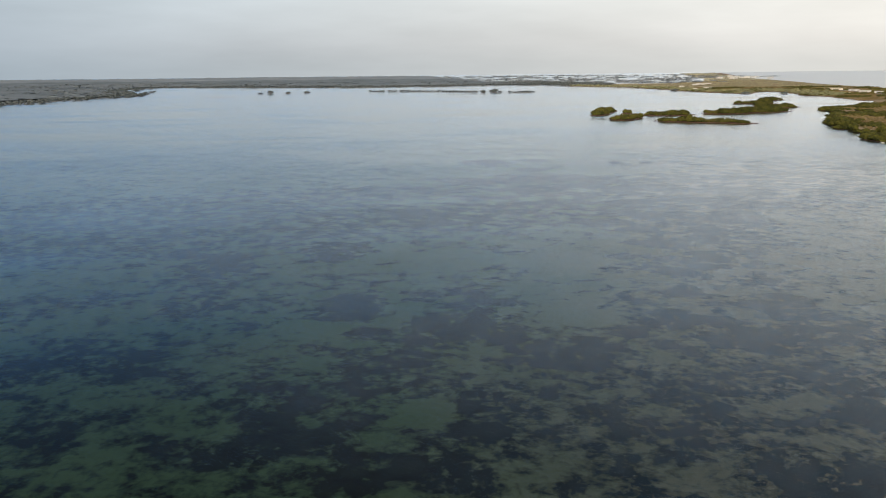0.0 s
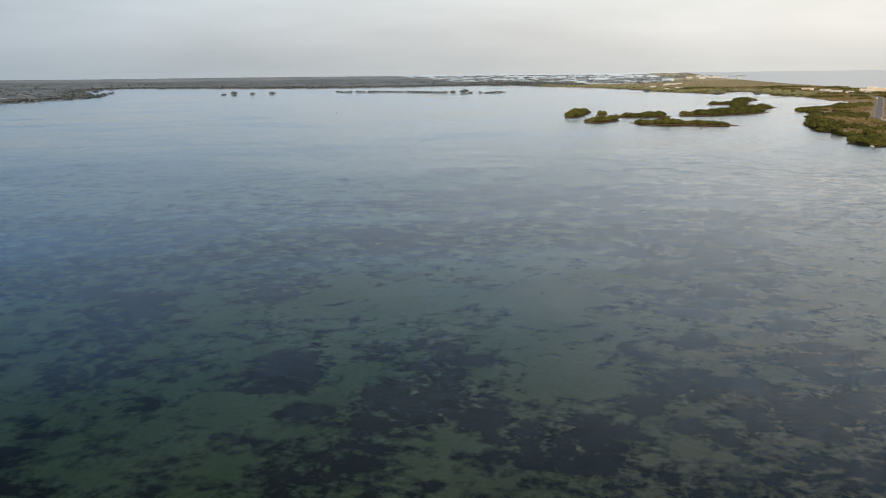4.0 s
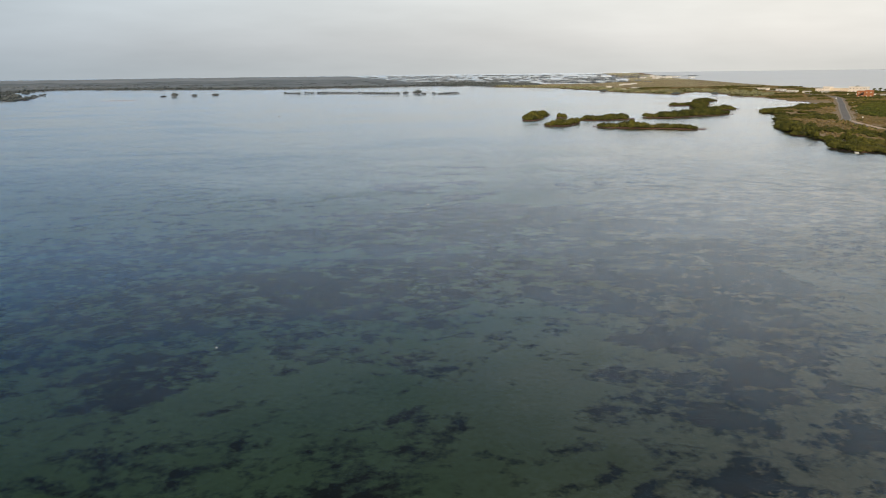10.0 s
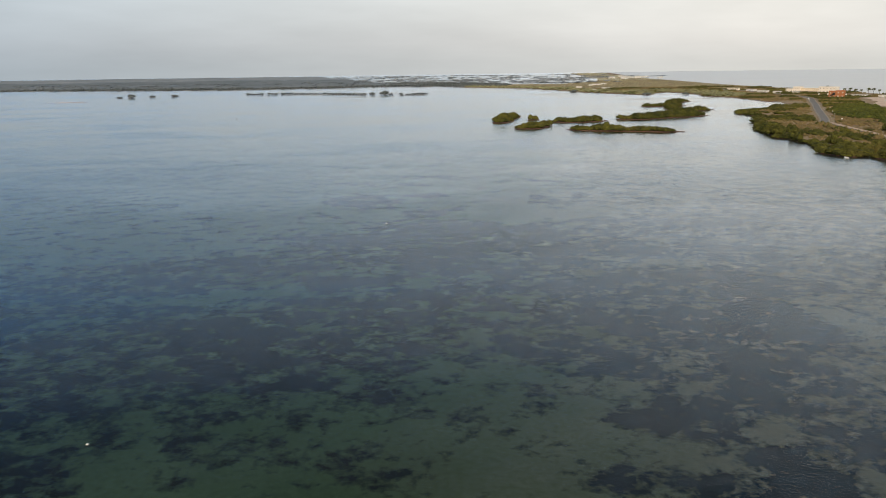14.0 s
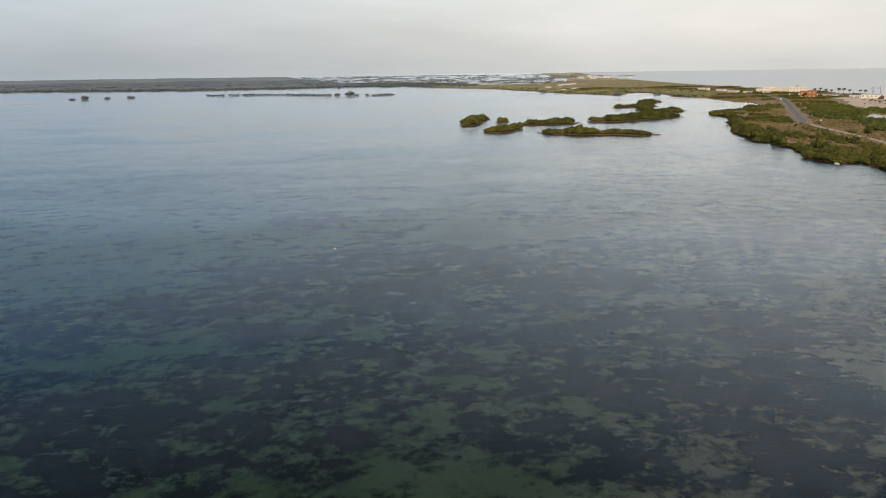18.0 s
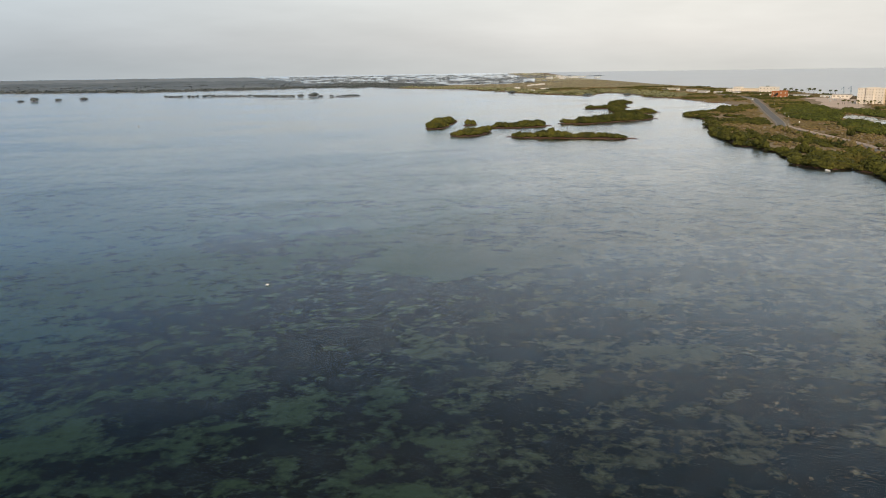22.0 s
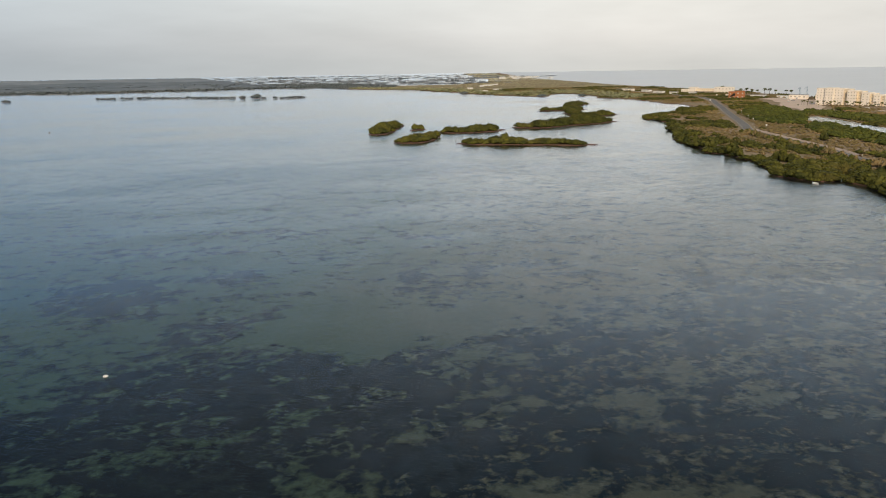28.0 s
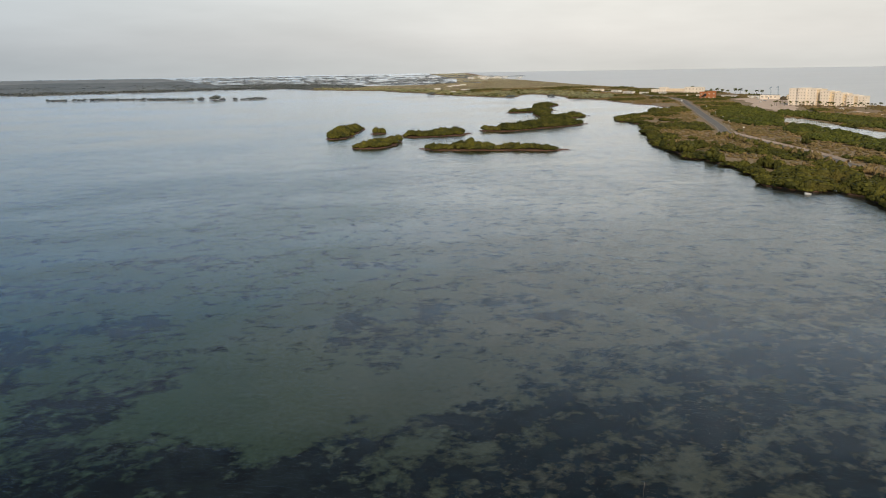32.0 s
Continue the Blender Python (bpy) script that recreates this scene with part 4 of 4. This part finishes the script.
# ---------------------------------------------------------------- palms
def palm_parts(seed):
    g = np.random.default_rng(seed)
    bm = bmesh.new()
    lean = g.uniform(-0.05, 0.05, 2)
    p = Vector((0, 0, -0.02))
    for k in range(5):
        q = Vector((lean[0] * (k + 1) ** 1.4 / 9, lean[1] * (k + 1) ** 1.4 / 9, (k + 1) / 5))
        rod(p, q, 0.032 - 0.003 * k, 0.029 - 0.003 * k, 6, bm)
        p = q
    stem = bpy.data.meshes.new("trunk")
    bm.to_mesh(stem)
    bm.free()
    stem.materials.append(BARK)
    vs, fs = [], []
    for k in range(18):
        a, up = k * 2.4 + g.uniform(-0.2, 0.2), g.uniform(-0.1, 0.75)
        way = np.array((math.cos(a), math.sin(a), 0))
        nrm = np.array((-math.sin(a), math.cos(a), 0))
        b = len(vs)
        for j in range(5):
            s = j / 4
            c = np.array(p) + way * 0.36 * s + np.array((0, 0, 0.36 * (up * s - 0.95 * s * s)))
            wd = 0.055 * (0.3 + math.sin(s * 2.8)) * (1 if j < 4 else 0.2)
            vs += [c - nrm * wd - (0, 0, wd * 0.5), c + (0, 0, 0.0), c + nrm * wd - (0, 0, wd * 0.5)]
            if j:
                o = b + j * 3
                fs += [(o - 3, o - 2, o + 1, o), (o - 2, o - 1, o + 2, o + 1)]
    return stem, mesh_of("crown", vs, fs, LEAF)


PALMS = [palm_parts(k) for k in range(4)]


def palm(x, y, h, k, turn, label, group):
    ob = root("palm_tree", pose(x, y, 0.42, 0, 0, turn) @ Matrix.Diagonal((h, h, h, 1)), label, "palm", group)
    for nm, me in zip(("trunk", "crown"), PALMS[k % 4]):
        c = new(nm, me)
        c.parent = ob


g = np.random.default_rng(61)
turn_v = Matrix.Rotation(radians(hotel_turn), 2)
for k in range(34):
    q = turn_v @ Vector((-8 + k * 3.1 + g.uniform(-1.5, 1.5), -g.uniform(5, 16)))
    palm(692 + q.x, 932 + q.y, g.uniform(3.2, 5.6), k, g.uniform(0, 360), "coconut palm in front of the cream hotel", "palms before the hotel")
for k in range(9):
    palm(800 + k * 4 + g.uniform(-2, 2), 1205 - k * 9 + g.uniform(-4, 4), g.uniform(7.5, 10), k, g.uniform(0, 360), "tall thin coconut palm near the beach", "palms near the beach")
palm(812, 1262, 11, 1, 40, "tall coconut palm behind the low resort", "palms near the beach")
for k in range(16):
    palm(g.uniform(640, 720), g.uniform(760, 900), g.uniform(2.6, 4.4), k, g.uniform(0, 360), "thin palm in open scrub", "palms in scrub")


# ---------------------------------------------------------------- masts and road furniture
def mast(x, y, h, lean, label):
    ob = root("crane_mast", pose(x, y, 0.4), label, "crane", "masts on the shore")
    for sx, sy in ((-.6, -.6), (.6, -.6), (.6, .6), (-.6, .6)):
        part("leg", rod((sx, sy, 0), (sx * 0.5 + lean * h, sy * 0.5, h), 0.10, 0.07), BLUE, ob)
    for k in range(6):
        z = h * (k + 0.5) / 6
        part("brace", rod((-.6 + lean * z, -.6, z), (.6 + lean * (z + 1.2), .6, z + 1.2), 0.06), BLUE, ob)
    part("jib", rod((lean * h, 0, h), (lean * h - 4, 0, h - 3.5), 0.14), BLUE, ob)


mast(805, 1085, 14, 0.0, "thin blue lattice mast on the shore")
mast(812, 1078, 15, -0.12, "leaning blue crane boom on the shore")


def sign(x, y, turn, r=0.36):
    ob = root("road_sign", pose(x, y, 0.9, 0, 0, turn), "round white sign on a steel post beside the road", "road sign", "signs along the road")
    part("post", rod((0, 0, -0.5), (0, 0, 2.6), 0.06, 0.06, 8), STEEL, ob)
    part("panel", rod((0, -0.06, 2.8), (0, -0.02, 2.8), r, r, 16), WHITE, ob, "round white panel")


for x, y in ((430, 690), (462, 745), (486, 782), (520, 835), (574, 918)):
    sign(x, y, -30, 0.62 if y < 700 else 0.36)
for k in range(0, 26):
    c = ROAD[min(len(ROAD) - 2, 30 + k * 2)]
    d = ROAD[min(len(ROAD) - 1, 31 + k * 2)] - c
    d = d / math.hypot(*d)
    ob = root("guide_post", pose(c[0] + d[1] * 5.6, c[1] - d[0] * 5.6, 0.98), "short white guide post at the road's edge", "post", "guide posts")
    part("post", rod((0, 0, -0.1), (0, 0, 0.9), 0.07, 0.06, 6), WHITE, ob)


# ---------------------------------------------------------------- vehicles, boats
def van(x, y, turn, label, paint):
    ob = root("van", pose(x, y, 1.09, 0, 0, turn), label, "van")
    bm = box(-0.95, 0.95, -2.5, 2.5, 0.35, 1.35, 0.12)
    boxed(bm, -0.88, 0.88, -2.45, 1.3, 1.3, 2.15, 0.2)
    part("body", bm, paint, ob)
    part("windscreen", box(-0.75, 0.75, 1.25, 1.34, 1.4, 2.0), GLASS, ob)
    for sx in (-1, 1):
        part("side_window", box(sx * 0.86, sx * 0.9, -2.0, 1.0, 1.45, 1.95), GLASS, ob)
        for yy in (-1.5, 1.6):
            w = part("wheel", rod((sx * 0.98, yy, 0.34), (sx * 0.75, yy, 0.34), 0.34, 0.34, 14), TYRE, ob)
            part("rim", rod((sx * 0.995, yy, 0.34), (sx * 0.9, yy, 0.34), 0.2, 0.2, 12), STEEL, w, "grey steel rim")


van(640, 1052, -32, "white delivery van driving on the coast road", WHITE)
van(742, 1180, -32, "white parked van near low buildings", WHITE)


def boat(x, y, turn, length, label):
    """An open skiff: shaped hull, thwarts and an outboard motor."""
    ob = root("skiff", pose(x, y, -0.12, 0, 0, turn), label, "boat")
    bm = bmesh.new()
    rings = []
    for k in range(9):
        s = k / 8
        w = 0.85 * min(1, 1.08 * math.sin(min(1.0, (1 - s) * 1.9 + 0.03) * 1.57))
        z = 0.62 + 0.3 * s * s
        yy = (s - 0.5) * length
        rings.append([bm.verts.new(p) for p in ((-w, yy, z), (-w * 0.75, yy, 0.1), (0, yy, 0.0), (w * 0.75, yy, 0.1), (w, yy, z), (w * 0.86, yy, z), (w * 0.6, yy, 0.22), (-w * 0.6, yy, 0.22), (-w * 0.86, yy, z))])
    for a, b in zip(rings, rings[1:]):
        for j in range(9):
            bm.faces.new((a[j], a[(j + 1) % 9], b[(j + 1) % 9], b[j]))
    bm.faces.new(rings[0])
    bm.faces.new(rings[-1])
    bmesh.ops.recalc_face_normals(bm, faces=bm.faces)
    part("hull", bm, WHITE, ob)
    for s in (-0.25, 0.02, 0.25):
        part("thwart", box(-0.7, 0.7, s * length - 0.14, s * length + 0.14, 0.42, 0.48, 0.01), GREY, ob)
    part("outboard_motor", box(-0.17, 0.17, -length / 2 - 0.4, -length / 2 - 0.02, 0.35, 1.05, 0.06), TYRE, ob)


boat(280, 476, 30, 2.5, "small white open skiff moored by the mangroves")
boat(-92, 905, 15, 3.6, "small white fishing skiff afloat on the lagoon")


def mooring_buoy(x, y, size, label):
    ob = root("mooring_buoy", pose(x, y, 0), label, "buoy", "floats on the lagoon")
    bm = bmesh.new()
    bmesh.ops.create_uvsphere(bm, u_segments=16, v_segments=10, radius=0.36 * size, matrix=Matrix.LocRotScale((0, 0, 0.05), None, (1.3, 1, 0.7)))
    part("float", bm, WHITE, ob)
    part("ring", rod((0, 0, 0.28 * size), (0, 0, 0.42 * size), 0.05, 0.04, 8), STEEL, ob, "steel mooring eye")


mooring_buoy(28.2, 355, 1.0, "small white mooring float on the lagoon")
mooring_buoy(-21.5, 215.7, 0.5, "little white float over seagrass in the lagoon")
stake = root("mooring_stake", pose(111.6, 327, 0), "thin pale wooden stake standing in shallow water", "stake")
part("pole", rod((0, 0, -1.2), (0.1, 0, 1.0), 0.03, 0.025, 8), GREY, stake)

def car(x, y, turn, label, paint):
    ob = root("car", pose(x, y, 0.56, 0, 0, turn), label, "car", "parked cars")
    bm = box(-0.88, 0.88, -2.1, 2.1, 0.28, 0.85, 0.12)
    boxed(bm, -0.76, 0.76, -1.4, 0.9, 0.82, 1.42, 0.18)
    part("body", bm, paint, ob)
    part("windscreen", box(-0.66, 0.66, 0.84, 0.93, 0.92, 1.32), GLASS, ob)
    for sx in (-1, 1):
        part("side_window", box(sx * 0.74, sx * 0.78, -1.2, 0.7, 0.92, 1.32), GLASS, ob)
        for yy in (-1.3, 1.35):
            w = part("wheel", rod((sx * 0.92, yy, 0.3), (sx * 0.7, yy, 0.3), 0.3, 0.3, 12), TYRE, ob)
            part("rim", rod((sx * 0.935, yy, 0.3), (sx * 0.85, yy, 0.3), 0.18, 0.18, 12), STEEL, w, "grey steel rim")


for x, y, turn, label, paint in ((752, 1048, 20, "white car parked on the sandy lot", WHITE), (744, 1030, 75, "white car parked on bare sand", WHITE), (730, 1010, 40, "grey car parked on bare sand", STEEL),
                                 (706, 990, -30, "white car parked near the hotel", WHITE), (682, 848, 10, "white car on the sandy track", WHITE)):
    car(x, y, turn, label, paint)


def utility_pole(x, y, h):
    ob = root("utility_pole", pose(x, y, 0.42, 0, 0, -20), "slim pale concrete utility pole in scrub", "pole", "utility poles")
    part("pole", rod((0, 0, -0.2), (0, 0, h), 0.2, 0.12, 8), SHOULDER, ob)
    part("crossarm", box(-0.9, 0.9, -0.06, 0.06, h - 0.7, h - 0.55), GREY, ob)
    for sx in (-0.75, 0, 0.75):
        part("insulator", rod((sx, 0, h - 0.55), (sx, 0, h - 0.3), 0.06, 0.05, 6), WHITE, ob)


for x, y, h in ((735, 1362, 9), (742, 1420, 9), (726, 1300, 8), (716, 1240, 8), (700, 1180, 8), (752, 1500, 9)):
    utility_pole(x, y, h)

# pale sand bank awash on the far side
land("sand_bank", ragged([(-470, 1425), (-440, 1412), (-400, 1418), (-395, 1432), (-440, 1436)], 5, 0.1, rng), 0.06, SAND, "thin pale sand bank just awash", "sand bank")


# ---------------------------------------------------------------- seagrass beds
# zones of the bed (x, y, half width, half depth, density), each list turned by its own angle
BEDS = (
    (0.2, ((-33, 88, 8, 6, 0.8), (-23, 99, 12, 11, 0.85), (-6, 89, 10, 8, 0.8), (5, 103, 7, 13, 0.8), (-22, 111, 16, 5, 0.8), (-6, 121, 14, 8, 0.75), (-56, 125, 9, 11, 0.65), (-74, 126, 10, 15, 0.6), (-62, 100, 8, 12, 0.55), (25, 129, 9, 11, 0.85), (24, 99, 12, 14, 0.6), (63, 136, 14, 7, 0.85), (79, 138, 11, 13, 0.7), (66, 115, 9, 7, 0.95), (62, 101, 6, 10, 0.9), (42, 98, 12, 11, 0.55), (47, 84, 11, 6, 0.9), (49, 111, 7, 7, 0.55), (-89, 158, 14, 9, 0.5))),
    (-3.2, ((-2, 139, 10, 9, 0.95), (11, 135, 4, 6, 0.9), (-22, 154, 6, 8, 0.9), (-7, 150, 4, 5, 0.9), (3, 153, 5, 8, 0.9), (13, 156, 4, 4, 0.85), (0, 163, 10, 5, 0.6), (-17, 137, 3, 4, 0.8), (-40, 141, 5, 3, 0.75), (-58, 162, 8, 14, 0.5), (-41, 160, 5, 7, 0.55), (-60, 178, 12, 12, 0.55), (-61, 194, 9, 12, 0.8), (-75, 203, 10, 6, 0.7), (6, 175, 12, 8, 0.3), (28, 133, 5, 4, 0.97), (47, 144, 10, 5, 0.97), (39, 134, 4, 6, 0.85), (53, 133, 4, 4, 0.8), (61, 133, 5, 8, 0.97))),
    (-3.2, ((71, 148, 7, 7, 0.95), (62, 154, 8, 4, 0.9), (39, 156, 2, 8, 0.9), (39, 165, 2, 3, 0.8), (47, 163, 4, 4, 0.8), (55, 165, 5, 7, 0.9), (63, 184, 5, 10, 0.6), (78, 171, 6, 6, 0.7), (80, 186, 6, 5, 0.6), (75, 157, 5, 6, 0.85), (31, 155, 2, 2, 0.8), (-24, 175, 13, 9, 0.3))),
    (-6.6, ((-38, 232, 13, 8, 0.8), (-33, 214, 8, 6, 0.7), (-37, 207, 6, 8, 0.65), (-30, 198, 4, 6, 0.85), (-26, 205, 5, 7, 0.6), (-37, 200, 3, 7, 0.7), (-5, 205, 2, 2, 0.9), (-8, 217, 2, 2, 0.8), (-15, 189, 2, 2, 0.7), (0, 235, 13, 5, 0.7), (22, 231, 6, 4, 0.6), (-12, 229, 9, 5, 0.45), (11, 204, 3, 3, 0.5), (18, 202, 3, 4, 0.6), (12, 186, 3, 4, 0.75), (5, 187, 2, 2, 0.5), (-63, 270, 10, 9, 0.7))),
    (-6.6, ((54, 215, 4, 4, 0.9), (65, 213, 7, 7, 0.95), (68, 193, 6, 11, 0.97), (61, 180, 4, 4, 0.95), (58, 194, 5, 7, 0.65), (52, 181, 6, 5, 0.7), (66, 177, 4, 3, 0.9), (78, 186, 4, 3, 0.9), (83, 201, 8, 6, 0.8), (81, 216, 10, 7, 0.7), (96, 214, 7, 11, 0.65), (52, 198, 6, 4, 0.55), (42, 183, 3, 3, 0.6), (102, 241, 9, 8, 0.5), (20, 184, 2, 2, 0.7))),
    (-10.2, ((-12, 258, 15, 12, 0.9), (-4, 244, 15, 7, 0.85), (22, 267, 15, 11, 0.7), (29, 284, 13, 7, 0.75), (58, 278, 21, 12, 0.6), (42, 270, 12, 9, 0.65), (64, 263, 14, 10, 0.7), (83, 250, 22, 13, 0.85), (101, 248, 11, 18, 0.95), (83, 229, 12, 11, 0.9), (60, 240, 10, 10, 0.85), (46, 243, 5, 9, 0.7), (25, 246, 9, 10, 0.6), (63, 228, 7, 5, 0.8), (47, 253, 8, 4, 0.75), (-31, 299, 14, 7, 0.65), (-27, 312, 18, 12, 0.65), (7, 266, 14, 11, 0.6))),
    (-13.7, ((39, 314, 10, 11, 0.95), (14, 338, 27, 9, 0.85), (6, 323, 15, 12, 0.65), (17, 293, 14, 6, 0.95), (48, 284, 6, 5, 0.9), (48, 299, 11, 7, 0.9), (71, 307, 12, 11, 0.9), (88, 312, 22, 10, 0.85), (121, 304, 18, 14, 0.85), (93, 283, 20, 8, 0.85), (110, 276, 10, 14, 0.95), (71, 281, 12, 7, 0.9), (86, 272, 8, 3, 0.85), (61, 292, 7, 10, 0.8), (29, 296, 8, 10, 0.7), (62, 325, 17, 10, 0.75), (4, 308, 7, 10, 0.7))),
    (-17.2, ((56, 343, 35, 16, 0.92), (22, 405, 14, 15, 0.85), (50, 414, 8, 9, 0.7), (43, 376, 8, 8, 0.75), (57, 382, 8, 4, 0.7), (90, 402, 4, 4, 0.7), (109, 399, 4, 6, 0.8), (125, 401, 6, 5, 0.7), (97, 389, 11, 7, 0.5), (109, 346, 14, 9, 0.8), (101, 353, 9, 5, 0.8), (109, 336, 11, 11, 0.75), (81, 347, 13, 5, 0.7), (95, 335, 6, 8, 0.75), (97, 321, 11, 5, 0.75), (23, 449, 23, 7, 0.4))),
    (-17.2, ((127, 358, 6, 4, 0.8), (137, 347, 6, 13, 0.9), (161, 353, 12, 15, 0.85), (143, 332, 4, 5, 0.9), (131, 326, 5, 4, 0.8), (155, 376, 7, 7, 0.8), (123, 311, 9, 6, 0.95), (143, 318, 4, 6, 0.8), (119, 323, 5, 5, 0.7), (133, 388, 9, 4, 0.6), (183, 362, 8, 5, 0.5), (147, 422, 12, 5, 0.45), (172, 394, 11, 5, 0.45), (59, 461, 20, 6, 0.35), (105, 444, 19, 5, 0.35))),
)
# sandy clearings in the beds, in the same terms
CLEARINGS = (
    (0.2, ((-5, 101, 4, 5, 0.9), (-54, 112, 9, 6, 0.35), (-32, 83, 4, 2, 0.5), (7, 84, 5, 5, 0.45), (35, 84, 4, 4, 0.5), (55, 104, 6, 3, 0.6), (71, 118, 6, 3, 0.6), (8, 121, 5, 6, 0.6), (-38, 99, 7, 6, 0.35), (-49, 89, 5, 8, 0.3), (-17, 103, 4, 5, 0.4))),
    (-3.2, ((27, 148, 7, 12, 0.6), (-15, 150, 2, 7, 0.5), (-25, 140, 4, 6, 0.45), (62, 144, 4, 3, 0.6), (47, 137, 7, 2, 0.5), (16, 133, 2, 3, 0.5), (67, 175, 6, 4, 0.4))),
    (-6.6, ((64, 225, 7, 5, 0.4), (63, 196, 2, 5, 0.35), (77, 202, 5, 2, 0.5), (77, 190, 3, 2, 0.5), (0, 196, 16, 9, 0.3), (31, 192, 10, 12, 0.45), (-16, 208, 5, 12, 0.3))),
    (-10.2, ((-14, 285, 7, 7, 0.7), (-1, 290, 5, 6, 0.5), (-1, 278, 5, 3, 0.5), (-28, 284, 5, 5, 0.4), (36, 248, 5, 7, 0.45), (34, 234, 9, 5, 0.5), (49, 261, 6, 3, 0.55), (66, 249, 5, 2, 0.6), (68, 243, 2, 4, 0.45), (76, 231, 2, 6, 0.6), (76, 244, 4, 2, 0.5), (5, 250, 2, 2, 0.5), (1, 239, 4, 2, 0.45), (15, 237, 6, 3, 0.4), (115, 254, 5, 7, 0.5), (32, 264, 4, 2, 0.4))),
    (-13.7, ((22, 303, 9, 3, 0.55), (35, 289, 6, 6, 0.65), (21, 288, 3, 2, 0.5), (50, 291, 2, 3, 0.5), (59, 290, 5, 2, 0.5), (55, 309, 4, 5, 0.5), (79, 304, 4, 4, 0.45), (90, 299, 8, 6, 0.5), (100, 296, 11, 3, 0.55), (79, 279, 3, 4, 0.45), (86, 275, 2, 2, 0.5), (46, 282, 2, 2, 0.55), (66, 294, 2, 3, 0.45), (103, 278, 3, 2, 0.45), (138, 298, 5, 11, 0.6), (16, 317, 7, 4, 0.35), (-4, 332, 4, 5, 0.45), (10, 302, 3, 2, 0.4))),
    (-17.2, ((69, 370, 15, 13, 0.9), (96, 366, 12, 10, 0.6), (130, 350, 6, 5, 0.6), (142, 335, 4, 2, 0.5), (117, 331, 5, 5, 0.5), (96, 346, 5, 4, 0.45), (36, 356, 3, 2, 0.5), (51, 338, 4, 2, 0.5), (58, 333, 4, 2, 0.5), (66, 337, 2, 2, 0.5), (64, 329, 4, 2, 0.45), (103, 326, 3, 3, 0.45), (108, 319, 3, 5, 0.5), (125, 319, 8, 3, 0.5), (159, 338, 6, 5, 0.4), (89, 324, 2, 3, 0.5), (84, 343, 3, 5, 0.35))),
)


def zone_field(x, y, groups):
    """The strongest of the zones at each place, with soft rims."""
    best = np.zeros(len(x))
    for turn, zones in groups:
        c, s = math.cos(radians(turn)), math.sin(radians(turn))
        for cx, cy, rx, ry, strength in zones:
            q = np.hypot(((x - cx) * c + (y - cy) * s) / rx, (-(x - cx) * s + (y - cy) * c) / ry)
            best = np.maximum(best, strength * np.clip((1.4 - q) / 0.65, 0, 1))
    return best


def bed_density(x, y):
    wob = np.array([noise.noise_vector((p * 0.06, q * 0.06, 4.0))[:2] for p, q in zip(x, y)])
    near = (np.abs(x) < 400) & (y > 0) & (y < 700)
    x, y = x + np.where(near, wob[:, 0] * 6, 0), y + np.where(near, wob[:, 1] * 6, 0)
    # thin growth between the beds, by the distance along the flight
    along = y - 0.25 * x
    sparse = np.interp(along, (50, 118, 140, 190, 215, 235, 320, 345, 400), (0.48, 0.42, 0.12, -0.05, 0.15, 0.52, 0.56, 0.12, 0.05))
    cover = np.maximum(sparse, zone_field(x, y, BEDS))
    return cover - 0.8 * zone_field(x, y, CLEARINGS)


def seabed():
    """The bed as one sheet to the horizon; fine near the flight, where it carries its cover of seagrass."""
    name, z, material, label, category = SEABED_SHEET
    xs = np.concatenate(([-5200, -2600, -1200, -600, -330], np.arange(-220, 321, 3.0), [450, 700, 1500, 2600, 5200]))
    ys = np.concatenate(([-5200, -1500, -300, 0], np.arange(50, 601, 3.0), [760, 1100, 1800, 3000, 5200]))
    gx, gy = np.meshgrid(xs, ys)
    n, m = len(xs), len(ys)
    idx = np.arange(n * m).reshape(m, n)
    a, b, c, d = idx[:-1, :-1].ravel(), idx[:-1, 1:].ravel(), idx[1:, 1:].ravel(), idx[1:, :-1].ravel()
    tris = np.concatenate((np.stack((a, b, c), 1), np.stack((a, c, d), 1)))
    me = fast_mesh(name, np.stack((gx.ravel(), gy.ravel(), np.full(n * m, z)), 1), tris, material)
    att = me.attributes.new("grass_cover", "FLOAT", "POINT")
    att.data.foreach_set("value", bed_density(gx.ravel(), gy.ravel()).astype(np.float32))
    return tagged(new(name, me), label, category, "", "structure")


seabed()
